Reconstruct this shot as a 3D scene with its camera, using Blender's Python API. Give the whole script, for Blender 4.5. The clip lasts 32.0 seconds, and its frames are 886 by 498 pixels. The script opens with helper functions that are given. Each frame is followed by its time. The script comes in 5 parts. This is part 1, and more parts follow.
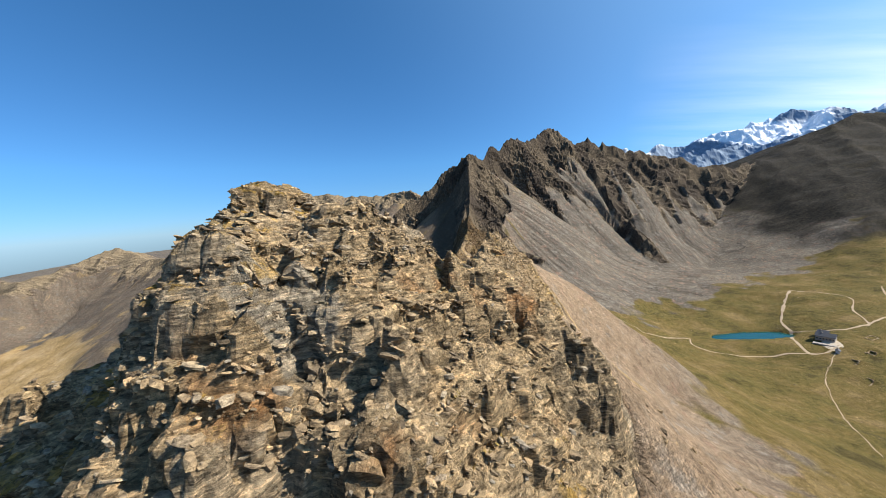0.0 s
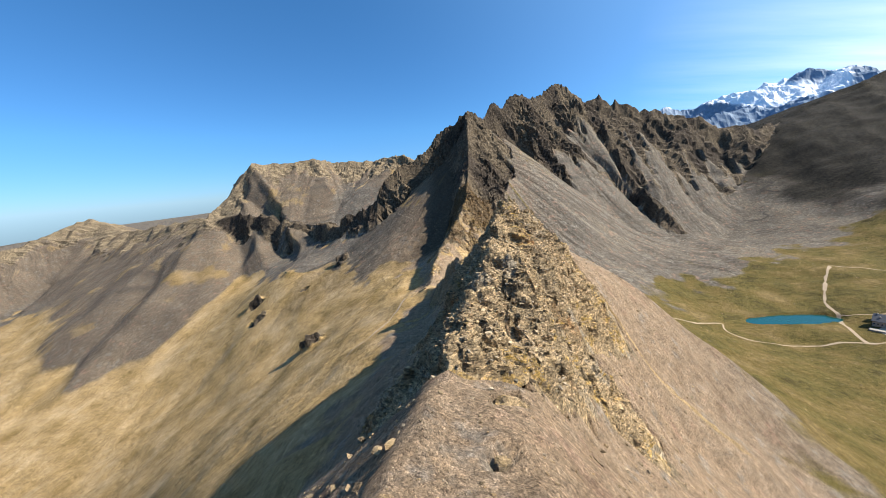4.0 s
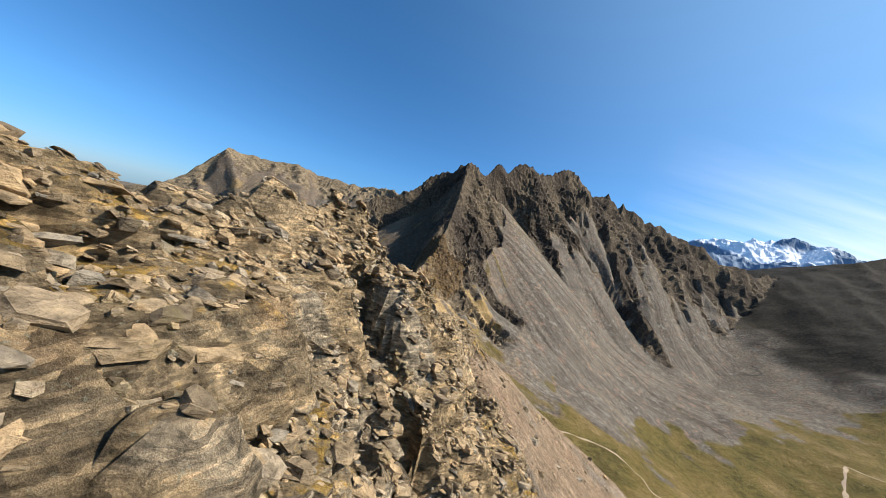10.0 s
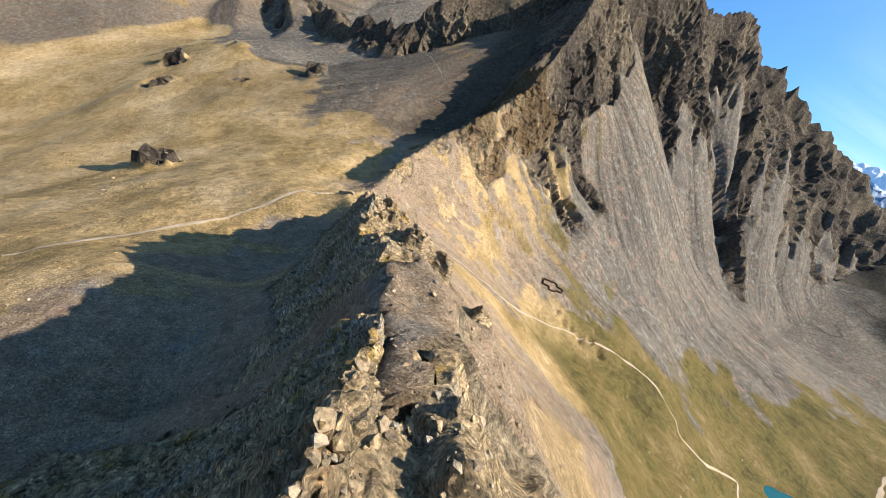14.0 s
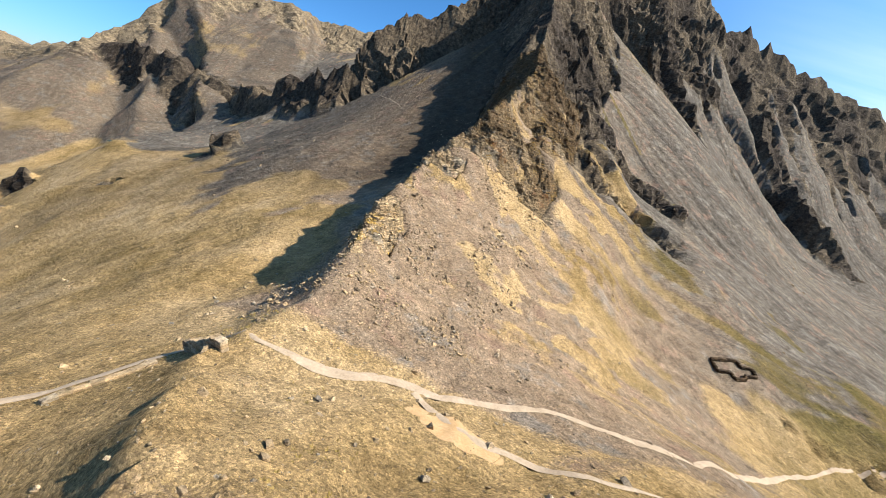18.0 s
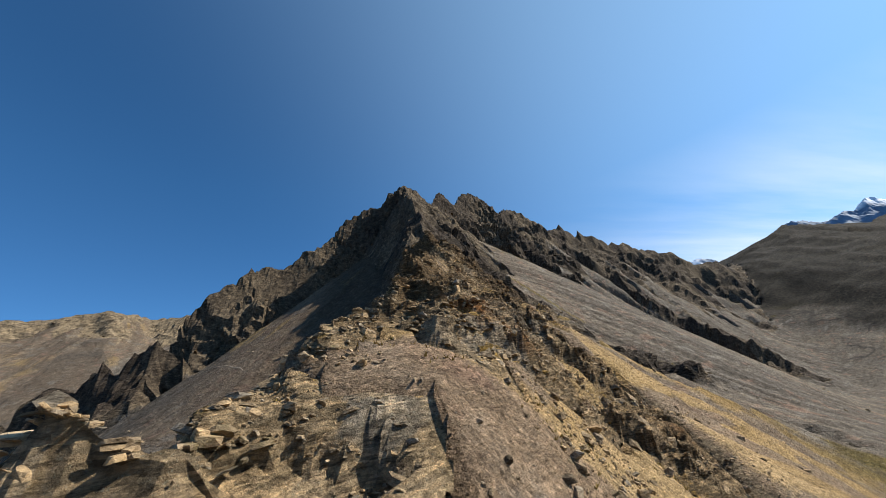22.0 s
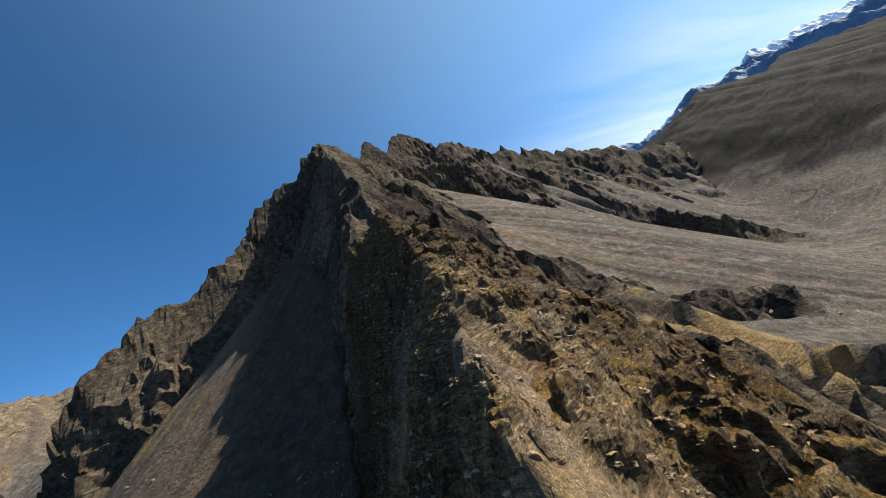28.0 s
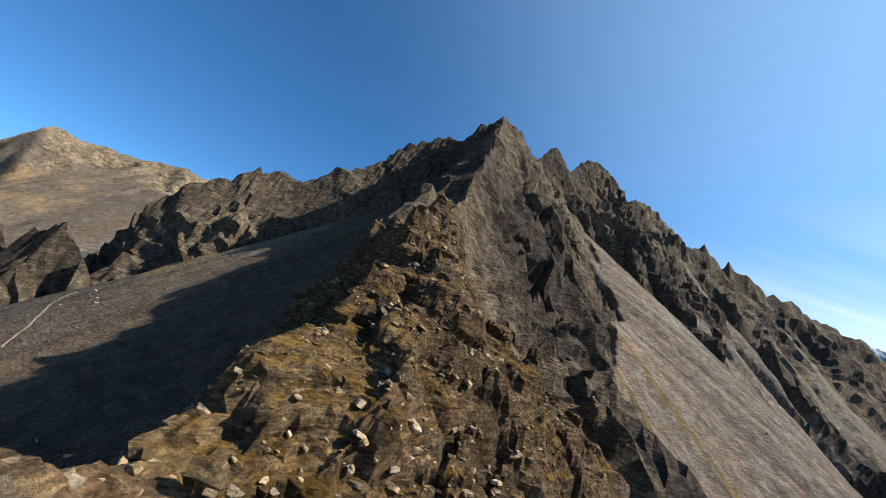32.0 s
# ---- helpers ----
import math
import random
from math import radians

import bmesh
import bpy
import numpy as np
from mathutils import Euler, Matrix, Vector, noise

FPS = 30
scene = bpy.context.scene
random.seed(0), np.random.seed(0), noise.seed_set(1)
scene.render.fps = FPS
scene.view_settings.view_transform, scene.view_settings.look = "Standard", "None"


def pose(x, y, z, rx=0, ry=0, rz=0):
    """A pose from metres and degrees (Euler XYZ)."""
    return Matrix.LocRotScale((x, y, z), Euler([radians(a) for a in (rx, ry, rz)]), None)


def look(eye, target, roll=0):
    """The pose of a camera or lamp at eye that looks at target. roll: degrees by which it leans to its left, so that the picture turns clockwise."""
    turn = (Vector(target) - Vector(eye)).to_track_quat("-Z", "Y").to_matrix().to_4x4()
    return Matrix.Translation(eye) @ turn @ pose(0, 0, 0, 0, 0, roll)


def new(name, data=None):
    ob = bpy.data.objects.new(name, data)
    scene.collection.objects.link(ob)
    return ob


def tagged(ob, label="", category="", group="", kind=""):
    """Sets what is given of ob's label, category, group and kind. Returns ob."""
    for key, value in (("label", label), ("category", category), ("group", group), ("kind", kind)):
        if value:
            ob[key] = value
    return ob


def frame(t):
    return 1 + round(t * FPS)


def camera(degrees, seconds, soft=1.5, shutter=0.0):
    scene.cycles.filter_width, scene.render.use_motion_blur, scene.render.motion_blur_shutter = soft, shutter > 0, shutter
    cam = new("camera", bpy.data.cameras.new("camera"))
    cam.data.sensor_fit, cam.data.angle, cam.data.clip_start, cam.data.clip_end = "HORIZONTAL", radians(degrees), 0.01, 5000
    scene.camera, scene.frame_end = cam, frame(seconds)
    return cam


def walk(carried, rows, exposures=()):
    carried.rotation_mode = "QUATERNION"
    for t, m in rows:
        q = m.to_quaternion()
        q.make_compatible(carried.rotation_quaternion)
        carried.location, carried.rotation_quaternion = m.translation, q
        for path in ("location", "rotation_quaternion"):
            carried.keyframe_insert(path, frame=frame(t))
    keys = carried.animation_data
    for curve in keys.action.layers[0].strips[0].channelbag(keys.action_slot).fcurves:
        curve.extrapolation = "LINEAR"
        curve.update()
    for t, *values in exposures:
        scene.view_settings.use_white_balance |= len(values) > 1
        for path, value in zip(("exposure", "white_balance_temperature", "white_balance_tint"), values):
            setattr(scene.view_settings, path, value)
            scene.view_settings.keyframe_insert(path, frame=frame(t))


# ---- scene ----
cam = camera(103.2, 32.0, 0.8)
PATH = [
    (0, (-0.00, 0.06, 149.99), (-0.241, 19.960, 147.959), -4.48),
    (0.5, (1.07, 7.43, 149.94), (0.774, 27.297, 147.639), -4.42),
    (1, (2.07, 14.79, 150.08), (1.624, 34.569, 147.179), -4.05),
    (1.5, (2.79, 21.83, 150.07), (2.175, 41.464, 146.308), -3.51),
    (2, (3.88, 29.00, 149.81), (2.971, 48.426, 145.138), -2.77),
    (2.5, (4.49, 36.34, 149.17), (3.332, 55.585, 143.840), -1.86),
    (4.5, (3.12, 63.06, 145.24), (3.832, 82.862, 142.500), -7.53),
    (5, (3.54, 71.20, 143.30), (5.737, 91.015, 141.738), -11.44),
    (5.5, (4.34, 79.04, 141.65), (8.281, 98.642, 141.223), -15.39),
    (6, (5.45, 86.49, 140.52), (11.073, 105.675, 140.976), -18.48),
    (6.5, (7.06, 93.43, 139.75), (13.910, 112.191, 140.755), -20.07),
    (7, (9.53, 100.34, 139.06), (16.974, 118.854, 140.406), -19.65),
    (7.5, (12.46, 106.83, 138.65), (19.754, 125.384, 140.213), -16.73),
    (8, (15.80, 113.00, 138.32), (22.253, 131.857, 139.973), -11.59),
    (8.5, (19.19, 119.22, 138.35), (24.317, 138.494, 139.796), -5.18),
    (9, (22.51, 124.94, 138.50), (26.050, 144.597, 139.428), 1.08),
    (9.5, (25.50, 131.17, 138.71), (27.403, 151.074, 138.896), 7.12),
    (10, (27.83, 137.13, 139.01), (28.294, 157.113, 138.362), 12.73),
    (10.5, (29.61, 143.39, 139.29), (28.783, 163.310, 137.731), 17.94),
    (11, (30.73, 149.75, 139.44), (28.761, 169.476, 136.818), 22.75),
    (11.5, (31.07, 155.80, 139.75), (28.252, 175.239, 135.973), 26.87),
    (12, (31.03, 161.69, 139.73), (27.886, 180.811, 134.784), 29.84),
    (12.5, (29.78, 168.86, 138.76), (26.954, 187.676, 132.605), 31.10),
    (13, (27.64, 175.93, 137.47), (25.731, 194.417, 130.088), 30.80),
    (13.5, (24.87, 184.10, 135.20), (24.109, 202.131, 126.587), 30.22),
    (14, (21.06, 193.75, 131.58), (21.669, 211.250, 121.917), 29.10),
    (14.5, (15.82, 206.52, 124.24), (18.151, 223.858, 114.550), 25.55),
    (16.5, (14.42, 257.66, 101.64), (16.799, 276.339, 94.913), 18.32),
    (17, (11.48, 267.63, 98.68), (11.868, 286.071, 90.939), 19.00),
    (17.5, (7.73, 277.28, 95.14), (7.400, 295.739, 87.442), 16.83),
    (18, (3.92, 286.91, 91.03), (3.883, 305.894, 84.739), 11.48),
    (18.5, (0.01, 297.06, 87.05), (0.713, 316.611, 82.910), 5.05),
    (19, (-3.68, 307.94, 84.16), (-1.668, 327.725, 82.086), -2.65),
    (19.5, (-6.72, 318.98, 82.49), (-2.897, 338.603, 81.933), -10.92),
    (20, (-8.16, 330.03, 81.78), (-2.482, 349.191, 82.508), -18.65),
    (20.5, (-7.63, 340.74, 81.91), (-0.662, 359.377, 83.958), -23.44),
    (21, (-5.15, 350.49, 82.51), (1.856, 368.853, 86.187), -22.65),
    (21.5, (-1.56, 359.09, 83.60), (4.654, 377.294, 89.078), -17.38),
    (22, (2.41, 366.55, 85.33), (7.477, 384.665, 92.134), -9.33),
    (22.5, (6.19, 373.02, 87.84), (9.734, 391.396, 94.907), 0.77),
    (23, (8.87, 378.78, 91.12), (11.166, 397.571, 97.574), 9.58),
    (23.5, (9.91, 383.20, 94.03), (11.896, 402.207, 99.936), 12.21),
    (24, (10.17, 386.96, 96.49), (12.314, 406.025, 102.129), 11.21),
    (24.5, (10.00, 390.69, 98.93), (12.602, 409.738, 104.434), 8.24),
    (25, (9.60, 394.56, 101.28), (12.954, 413.501, 106.757), 3.33),
    (25.5, (9.18, 398.42, 103.48), (13.547, 417.155, 108.936), -3.40),
    (26, (8.84, 402.03, 105.68), (14.322, 420.529, 110.930), -10.99),
    (26.5, (8.78, 405.42, 107.84), (15.299, 423.705, 112.673), -18.07),
    (28.5, (15.09, 419.78, 116.16), (22.105, 438.367, 118.479), -26.59),
    (29, (18.15, 423.36, 117.41), (24.242, 442.284, 119.586), -22.04),
    (29.5, (21.39, 427.12, 118.42), (26.456, 446.324, 120.789), -15.80),
    (30, (24.67, 431.01, 119.51), (28.681, 450.421, 122.207), -8.91),
    (30.5, (27.79, 434.89, 120.70), (30.758, 454.434, 123.765), -1.90),
    (31, (30.56, 439.10, 122.01), (32.473, 458.711, 125.422), 4.83),
    (31.5, (32.68, 443.48, 123.45), (33.647, 463.107, 127.155), 10.64),
    (32, (34.24, 447.74, 125.10), (34.369, 467.351, 129.023), 15.21),
]
walk(cam, [(t, look(eye, target, roll)) for t, eye, target, roll in PATH], [(0.0, 0.84), (2.0, 0.98), (5.0, 0.95), (7.5, 0.55), (9.0, 0.58), (10.0, 0.78), (14.0, 1.2), (17.0, 0.86), (18.0, 1.1), (20.0, 0.84), (22.0, 0.5), (25.0, 0.82), (29.0, 0.55), (30.5, 0.74), (32.0, 0.85)])

# ---- light: clear morning sky, sun high on the right ----
SUN_AZ, SUN_EL = radians(92), radians(41)
world = bpy.data.worlds.new("sky")
scene.world = world
world.use_nodes = True
wt = world.node_tree
sky = wt.nodes.new("ShaderNodeTexSky")
sky.sky_type, sky.sun_disc = "NISHITA", False
sky.sun_elevation, sky.sun_rotation, sky.altitude = SUN_EL, SUN_AZ, 2600
sky.air_density, sky.dust_density, sky.ozone_density = 1.0, 0.5, 5.0
wt.nodes["Background"].inputs[1].default_value = 0.078
tone = wt.nodes.new("ShaderNodeMix")
tone.data_type, tone.blend_type = "RGBA", "MULTIPLY"
tone.inputs[0].default_value = 1.0
wt.links.new(sky.outputs[0], tone.inputs[6])
# thin cirrus low over the far range
way = wt.nodes.new("ShaderNodeTexCoord").outputs["Generated"]
split = wt.nodes.new("ShaderNodeSeparateXYZ")
wt.links.new(way, split.inputs[0])
# the blue deepens upwards
deep = wt.nodes.new("ShaderNodeValToRGB")
deep.color_ramp.elements[0].position, deep.color_ramp.elements[0].color = 0.0, (0.45, 0.62, 0.86, 1)
deep.color_ramp.elements.new(0.14).color = (0.54, 0.92, 1.12, 1)
deep.color_ramp.elements[2].position, deep.color_ramp.elements[2].color = 0.5, (0.54, 1.06, 1.25, 1)
wt.links.new(split.outputs[2], deep.inputs[0])
wt.links.new(deep.outputs[0], tone.inputs[7])


def world_calc(op, a, b):
    n = wt.nodes.new("ShaderNodeMath")
    n.operation = op
    for value, slot in ((a, n.inputs[0]), (b, n.inputs[1])):
        if isinstance(value, (int, float)):
            slot.default_value = value
        else:
            wt.links.new(value, slot)
    return n.outputs[0]


flat_way = wt.nodes.new("ShaderNodeCombineXYZ")
lifted = world_calc("ADD", world_calc("MAXIMUM", split.outputs[2], 0.0), 0.12)
wt.links.new(world_calc("DIVIDE", split.outputs[0], lifted), flat_way.inputs[0])
wt.links.new(world_calc("DIVIDE", split.outputs[1], lifted), flat_way.inputs[1])
drawn = wt.nodes.new("ShaderNodeMapping")
drawn.inputs["Rotation"].default_value, drawn.inputs["Scale"].default_value = (0, 0, 0.75), (0.35, 2.2, 1)
wt.links.new(flat_way.outputs[0], drawn.inputs[0])
wisp = wt.nodes.new("ShaderNodeTexNoise")
wisp.inputs["Scale"].default_value, wisp.inputs["Detail"].default_value, wisp.inputs["Roughness"].default_value = 0.55, 9, 0.55
wt.links.new(drawn.outputs[0], wisp.inputs["Vector"])
thin_cloud = wt.nodes.new("ShaderNodeMapRange")
thin_cloud.inputs[1].default_value, thin_cloud.inputs[2].default_value, thin_cloud.inputs[4].default_value = 0.36, 0.66, 0.95
wt.links.new(wisp.outputs["Fac"], thin_cloud.inputs[0])
eastern = wt.nodes.new("ShaderNodeMapRange")
eastern.inputs[1].default_value, eastern.inputs[2].default_value = 0.45, 0.85
wt.links.new(split.outputs[0], eastern.inputs[0])
toward = wt.nodes.new("ShaderNodeVectorMath")
toward.operation = "DOT_PRODUCT"
wt.links.new(way, toward.inputs[0])
toward.inputs[1].default_value = (math.sin(SUN_AZ) * math.cos(SUN_EL), math.cos(SUN_AZ) * math.cos(SUN_EL), math.sin(SUN_EL))
near_sun = world_calc("POWER", world_calc("MAXIMUM", toward.outputs["Value"], 0.0), 2.2)
aureole = wt.nodes.new("ShaderNodeMix")
aureole.data_type, aureole.blend_type = "RGBA", "ADD"
aureole.inputs[7].default_value = (2.3, 3.3, 3.8, 1)
wt.links.new(near_sun, aureole.inputs[0])
wt.links.new(tone.outputs[2], aureole.inputs[6])
veil = wt.nodes.new("ShaderNodeMix")
veil.data_type = "RGBA"
veil.inputs[7].default_value = (9.5, 10.0, 10.6, 1)
low = wt.nodes.new("ShaderNodeMapRange")
low.inputs[1].default_value, low.inputs[2].default_value = 0.42, 0.16
wt.links.new(split.outputs[2], low.inputs[0])
wt.links.new(world_calc("MULTIPLY", world_calc("MULTIPLY", thin_cloud.outputs[0], eastern.outputs[0]), low.outputs[0]), veil.inputs[0])
wt.links.new(aureole.outputs[2], veil.inputs[6])
wt.links.new(veil.outputs[2], wt.nodes["Background"].inputs[0])
sun = new("sun", bpy.data.lights.new("sun", "SUN"))
sun.data.energy, sun.data.angle, sun.data.color = 5.0, radians(0.53), (1.0, 0.93, 0.82)
sun_way = Vector((math.sin(SUN_AZ) * math.cos(SUN_EL), math.cos(SUN_AZ) * math.cos(SUN_EL), math.sin(SUN_EL)))
sun.matrix_world = look(sun_way * 500, (0, 0, 0))


# ---- noise and small helpers ----
def lattice(ix, iy, seed):
    n = (ix.astype(np.int64) * 374761393 + iy.astype(np.int64) * 668265263 + seed * 144269504) & 0xFFFFFFFF
    n = ((n ^ (n >> 13)) * 1274126177) & 0xFFFFFFFF
    return ((n ^ (n >> 16)) & 0xFFFF) / 32767.5 - 1.0


def smooth_noise(x, y, seed=0):
    ix, iy = np.floor(x), np.floor(y)
    fx, fy = x - ix, y - iy
    fx, fy = fx * fx * fx * (fx * (fx * 6 - 15) + 10), fy * fy * fy * (fy * (fy * 6 - 15) + 10)
    a, b = lattice(ix, iy, seed), lattice(ix + 1, iy, seed)
    c, d = lattice(ix, iy + 1, seed), lattice(ix + 1, iy + 1, seed)
    return (a * (1 - fx) + b * fx) * (1 - fy) + (c * (1 - fx) + d * fx) * fy


def fbm(x, y, octaves, seed=0, gain=0.5):
    total, amp = 0.0, 1.0
    for k in range(octaves):
        total = total + amp * smooth_noise(x, y, seed + k)
        x, y, amp = 1.62 * x + 1.21 * y + 3.1, -1.21 * x + 1.62 * y + 7.7, amp * gain
    return total


def crags(x, y, octaves, seed=0, gain=0.55):
    total, amp = 0.0, 1.0
    for k in range(octaves):
        total = total + amp * (1 - 2.6 * np.abs(smooth_noise(x, y, seed + k)))
        x, y, amp = 1.62 * x + 1.21 * y + 3.1, -1.21 * x + 1.62 * y + 7.7, amp * gain
    return total


def step(a, b, v):
    v = np.clip((v - a) / (b - a), 0, 1)
    return v * v * (3 - 2 * v)


# ---- plan of the land: crest lines (x, y, z) and heights of the valley floors ----
NEAR_CREST = [
    (-14, -160, 116), (-9, -60, 134), (-9, 0, 138), (-12, 27, 151.5), (-7, 46, 142.5), (0, 70, 134.5), (3, 91, 131), (8, 105, 132.5),
    (12, 120, 135.5), (17, 141, 139.5), (22, 156, 136.5), (25, 166, 134), (25.8, 178, 131.5), (23.5, 184, 129), (22.5, 190, 126.5), (20.8, 204, 118), (19, 224, 108.5), (10, 242, 101),
    (3, 262, 95), (3, 281, 86), (-8, 296, 70), (-17, 314, 63.5), (-12, 333, 65), (-10, 354, 73.5), (-3, 378, 83.5), (3, 395, 91.5),
    (10, 410, 99), (16, 428, 104.5), (25, 455, 118.5), (30, 475, 126.5), (40, 540, 172), (51, 645, 260),
]
MAIN_CREST = [
    (52, 645, 264), (64, 652, 250), (78, 668, 243), (90, 679, 254), (104, 690, 264), (118, 700, 266), (130, 708, 277), (143, 721, 299), (153, 730, 292), (168, 736, 281),
    (185, 752, 290), (205, 790, 297), (225, 815, 306), (256, 845, 330), (280, 848, 318), (300, 851, 316), (318, 855, 297), (354, 860, 292),
    (426, 867, 287), (450, 870, 272), (490, 874, 266), (540, 878, 252), (570, 880, 243), (615, 883, 224), (715, 886, 213), (850, 960, 222), (1000, 1010, 270), (1200, 1050, 345),
    (1430, 985, 310), (1690, 1040, 365), (2300, 900, 330),
]
BENCH_SPUR = [(330, 872, 292), (345, 790, 205), (352, 700, 118), (365, 623, 56)]
BUTTRESS = [(51, 645, 258), (95, 625, 188), (117, 618, 165), (155, 583, 118), (160, 545, 88), (147, 508, 67)]
WEST_CREST = [(52, 645, 260), (32, 645, 245), (11, 644, 224), (-3, 640, 215), (-14, 637, 208), (-34, 631, 192), (-53, 625, 183), (-67, 618, 177), (-80, 612, 168), (-88, 607, 158)]
BROWN_CREST = [
    (-94, 840, 212), (-149, 872, 207), (-225, 870, 206), (-264, 850, 216), (-330, 842, 214), (-370, 828, 214), (-395, 807, 218), (-415, 780, 174), (-440, 762, 140),
    (-480, 765, 119), (-560, 800, 106), (-640, 840, 100), (-780, 900, 92), (-900, 950, 126), (-1000, 800, 66), (-1110, 850, 70), (-1500, 1000, 95), (-1900, 900, 40), (-2300, 700, 90),
]
DOME_SPURS = [
    [(790, 930, 205), (735, 800, 140), (676, 654, 48)],
    [(850, 960, 222), (770, 800, 160), (690, 600, 60)],
    [(925, 985, 245), (840, 840, 180), (720, 650, 95), (640, 540, 42)],
    [(1000, 1010, 270), (860, 800, 190), (730, 610, 95), (625, 500, 38)],
    [(1100, 1030, 312), (920, 790, 205), (760, 560, 95), (660, 450, 35)],
    [(1200, 1050, 325), (1000, 760, 200), (820, 510, 85), (720, 400, 30)],
    [(1430, 985, 288), (1180, 700, 175), (930, 440, 70)],
]
CLIFF_BAND = [(-420, 720, 105), (-352, 690, 116), (-290, 676, 100), (-225, 640, 92), (-165, 592, 100), (-120, 575, 112), (-96, 572, 116)]
FLOOR_RIGHT = [
    (30, 310, 60), (72, 315, 45), (111, 334, 31), (171, 363, 24), (240, 405, 13), (274, 337, -1), (332, 346, 1.5), (343, 318, 5), (313, 302, 0),
    (422, 432, 19), (94, 379, 46), (192, 472, 39), (100, 270, 46), (112, 155, 52), (190, 180, 12), (300, 360, 1), (350, 150, -12), (471, 652, 16),
    (560, 500, 28), (732, 840, 120), (600, 720, 68), (700, 580, 45), (1000, 500, 35), (800, 250, 15), (500, -100, -40), (1900, -200, 150), (150, -100, 40),
]
FLOOR_LEFT = [
    (-22, 298, 63), (-55, 248, 55), (-125, 340, 15), (-284, 383, -52), (-66, 479, 72), (-206, 508, 47), (-158, 525, 55), (-44, 471, 75),
    (-90, 575, 85), (-268, 650, 50), (-420, 500, -45), (-500, 250, -110), (-280, 130, -95), (-120, 90, 10), (-50, 150, 62), (-350, 640, 30),
    (-600, 700, 10), (-204, 725, 122), (-340, 800, 148), (-90, 760, 150), (-900, 400, -130), (-1800, 300, -220), (-300, -300, -150), (-1500, -600, -260),
]

# how far the flanks swell out, at so many metres to the right of the crest
SWELL_Y = [0, 18, 34, 50, 72, 92, 108, 122, 140, 158, 174, 188, 204, 222, 242, 262, 282, 304, 330, 350, 372, 394, 410, 426, 444, 462, 480, 500, 520]
SWELL = {
    -40: [0.0, -0.1, -0.1, 0.0, 0.0, -1.5, -4.0, -4.5, -4.0, -4.0, -4.5, -1.5, 0.5, 3.0, 2.0, -4.0, -4.5, 0.0, 0.0, -0.8, -1.3, -0.2, 0.0, 0.0, 0.0, 0.0, 0.0, -0.1, -0.1],
    -20: [-1.3, -1.1, -5.4, -3.6, -1.1, -2.1, -5.6, -6.3, -7.3, -9.8, -12.6, -12.4, -6.4, -0.1, 2.3, -6.5, -6.0, 1.3, -2.0, -5.2, -6.2, -2.1, 0.5, 1.0, 0.5, 0.5, 1.5, 4.5, 7.7],
    -8: [-3.6, -5.2, -8.0, -5.7, -2.4, -0.8, 0.2, 2.4, -1.0, -4.5, -14.8, -11.9, -8.4, -2.5, 0.0, -5.5, -4.5, 0.5, -3.1, -3.7, -3.7, -1.2, 3.0, 5.2, 3.4, 2.8, 4.6, 9.3, 16.2],
    0: [-1.9, 0.0, -3.4, -1.6, -0.9, -2.1, 0.3, 1.6, -1.8, 2.2, -2.5, 0.2, -2.2, 0.3, 3.6, 3.4, 0.6, -0.2, -3.4, 1.7, 1.3, 1.0, 3.2, 2.0, 0.1, -2.1, 5.5, 3.1, 4.8],
    8: [-0.8, 5.5, 6.8, 7.5, 4.6, 3.0, 2.5, 4.1, 2.0, 2.5, 5.2, 6.7, 6.7, 7.1, 7.9, 8.5, 6.3, 2.0, -2.5, -0.4, 3.4, 6.2, 1.5, -0.8, 0.8, 0.0, 7.4, -1.9, -5.2],
    20: [-3.9, 2.1, 12.3, 13.1, 6.1, -1.8, -7.6, -6.8, 0.3, 3.9, 5.9, 8.0, 9.4, 9.5, 9.9, 9.1, 6.8, 2.9, -1.4, -2.2, 1.7, 0.5, 1.9, 6.2, 1.0, 1.8, 2.8, -1.8, -8.3],
    40: [-2.5, 3.5, 8.3, 8.5, 3.2, -4.9, -11.4, -15.2, -9.0, 2.7, 10.2, 10.4, 8.5, 7.0, 7.0, 8.2, 7.1, 3.7, -1.0, -3.4, -3.1, -1.0, 0.1, 1.5, 1.8, 1.6, 1.2, -3.9, -9.6],
    70: [-0.7, 2.4, 4.2, 3.8, 0.5, -4.1, -8.6, -10.9, -7.3, 0.7, 6.5, 7.1, 5.8, 5.0, 6.3, 8.6, 7.4, 3.6, -1.4, -5.3, -8.1, -7.1, -3.9, -0.9, -0.4, -3.2, -8.6, -10.4, -8.4],
    110: [0.0, 0.0, 0.0, -0.1, -0.1, -0.1, -0.2, -0.2, -0.3, -0.4, 0.0, 0.0, 0.0, 0.1, 0.8, 2.2, 2.2, 0.6, -1.2, -4.9, -6.5, -4.1, -1.5, -0.1, 0.0, -0.7, -2.0, -1.9, -0.5],
}


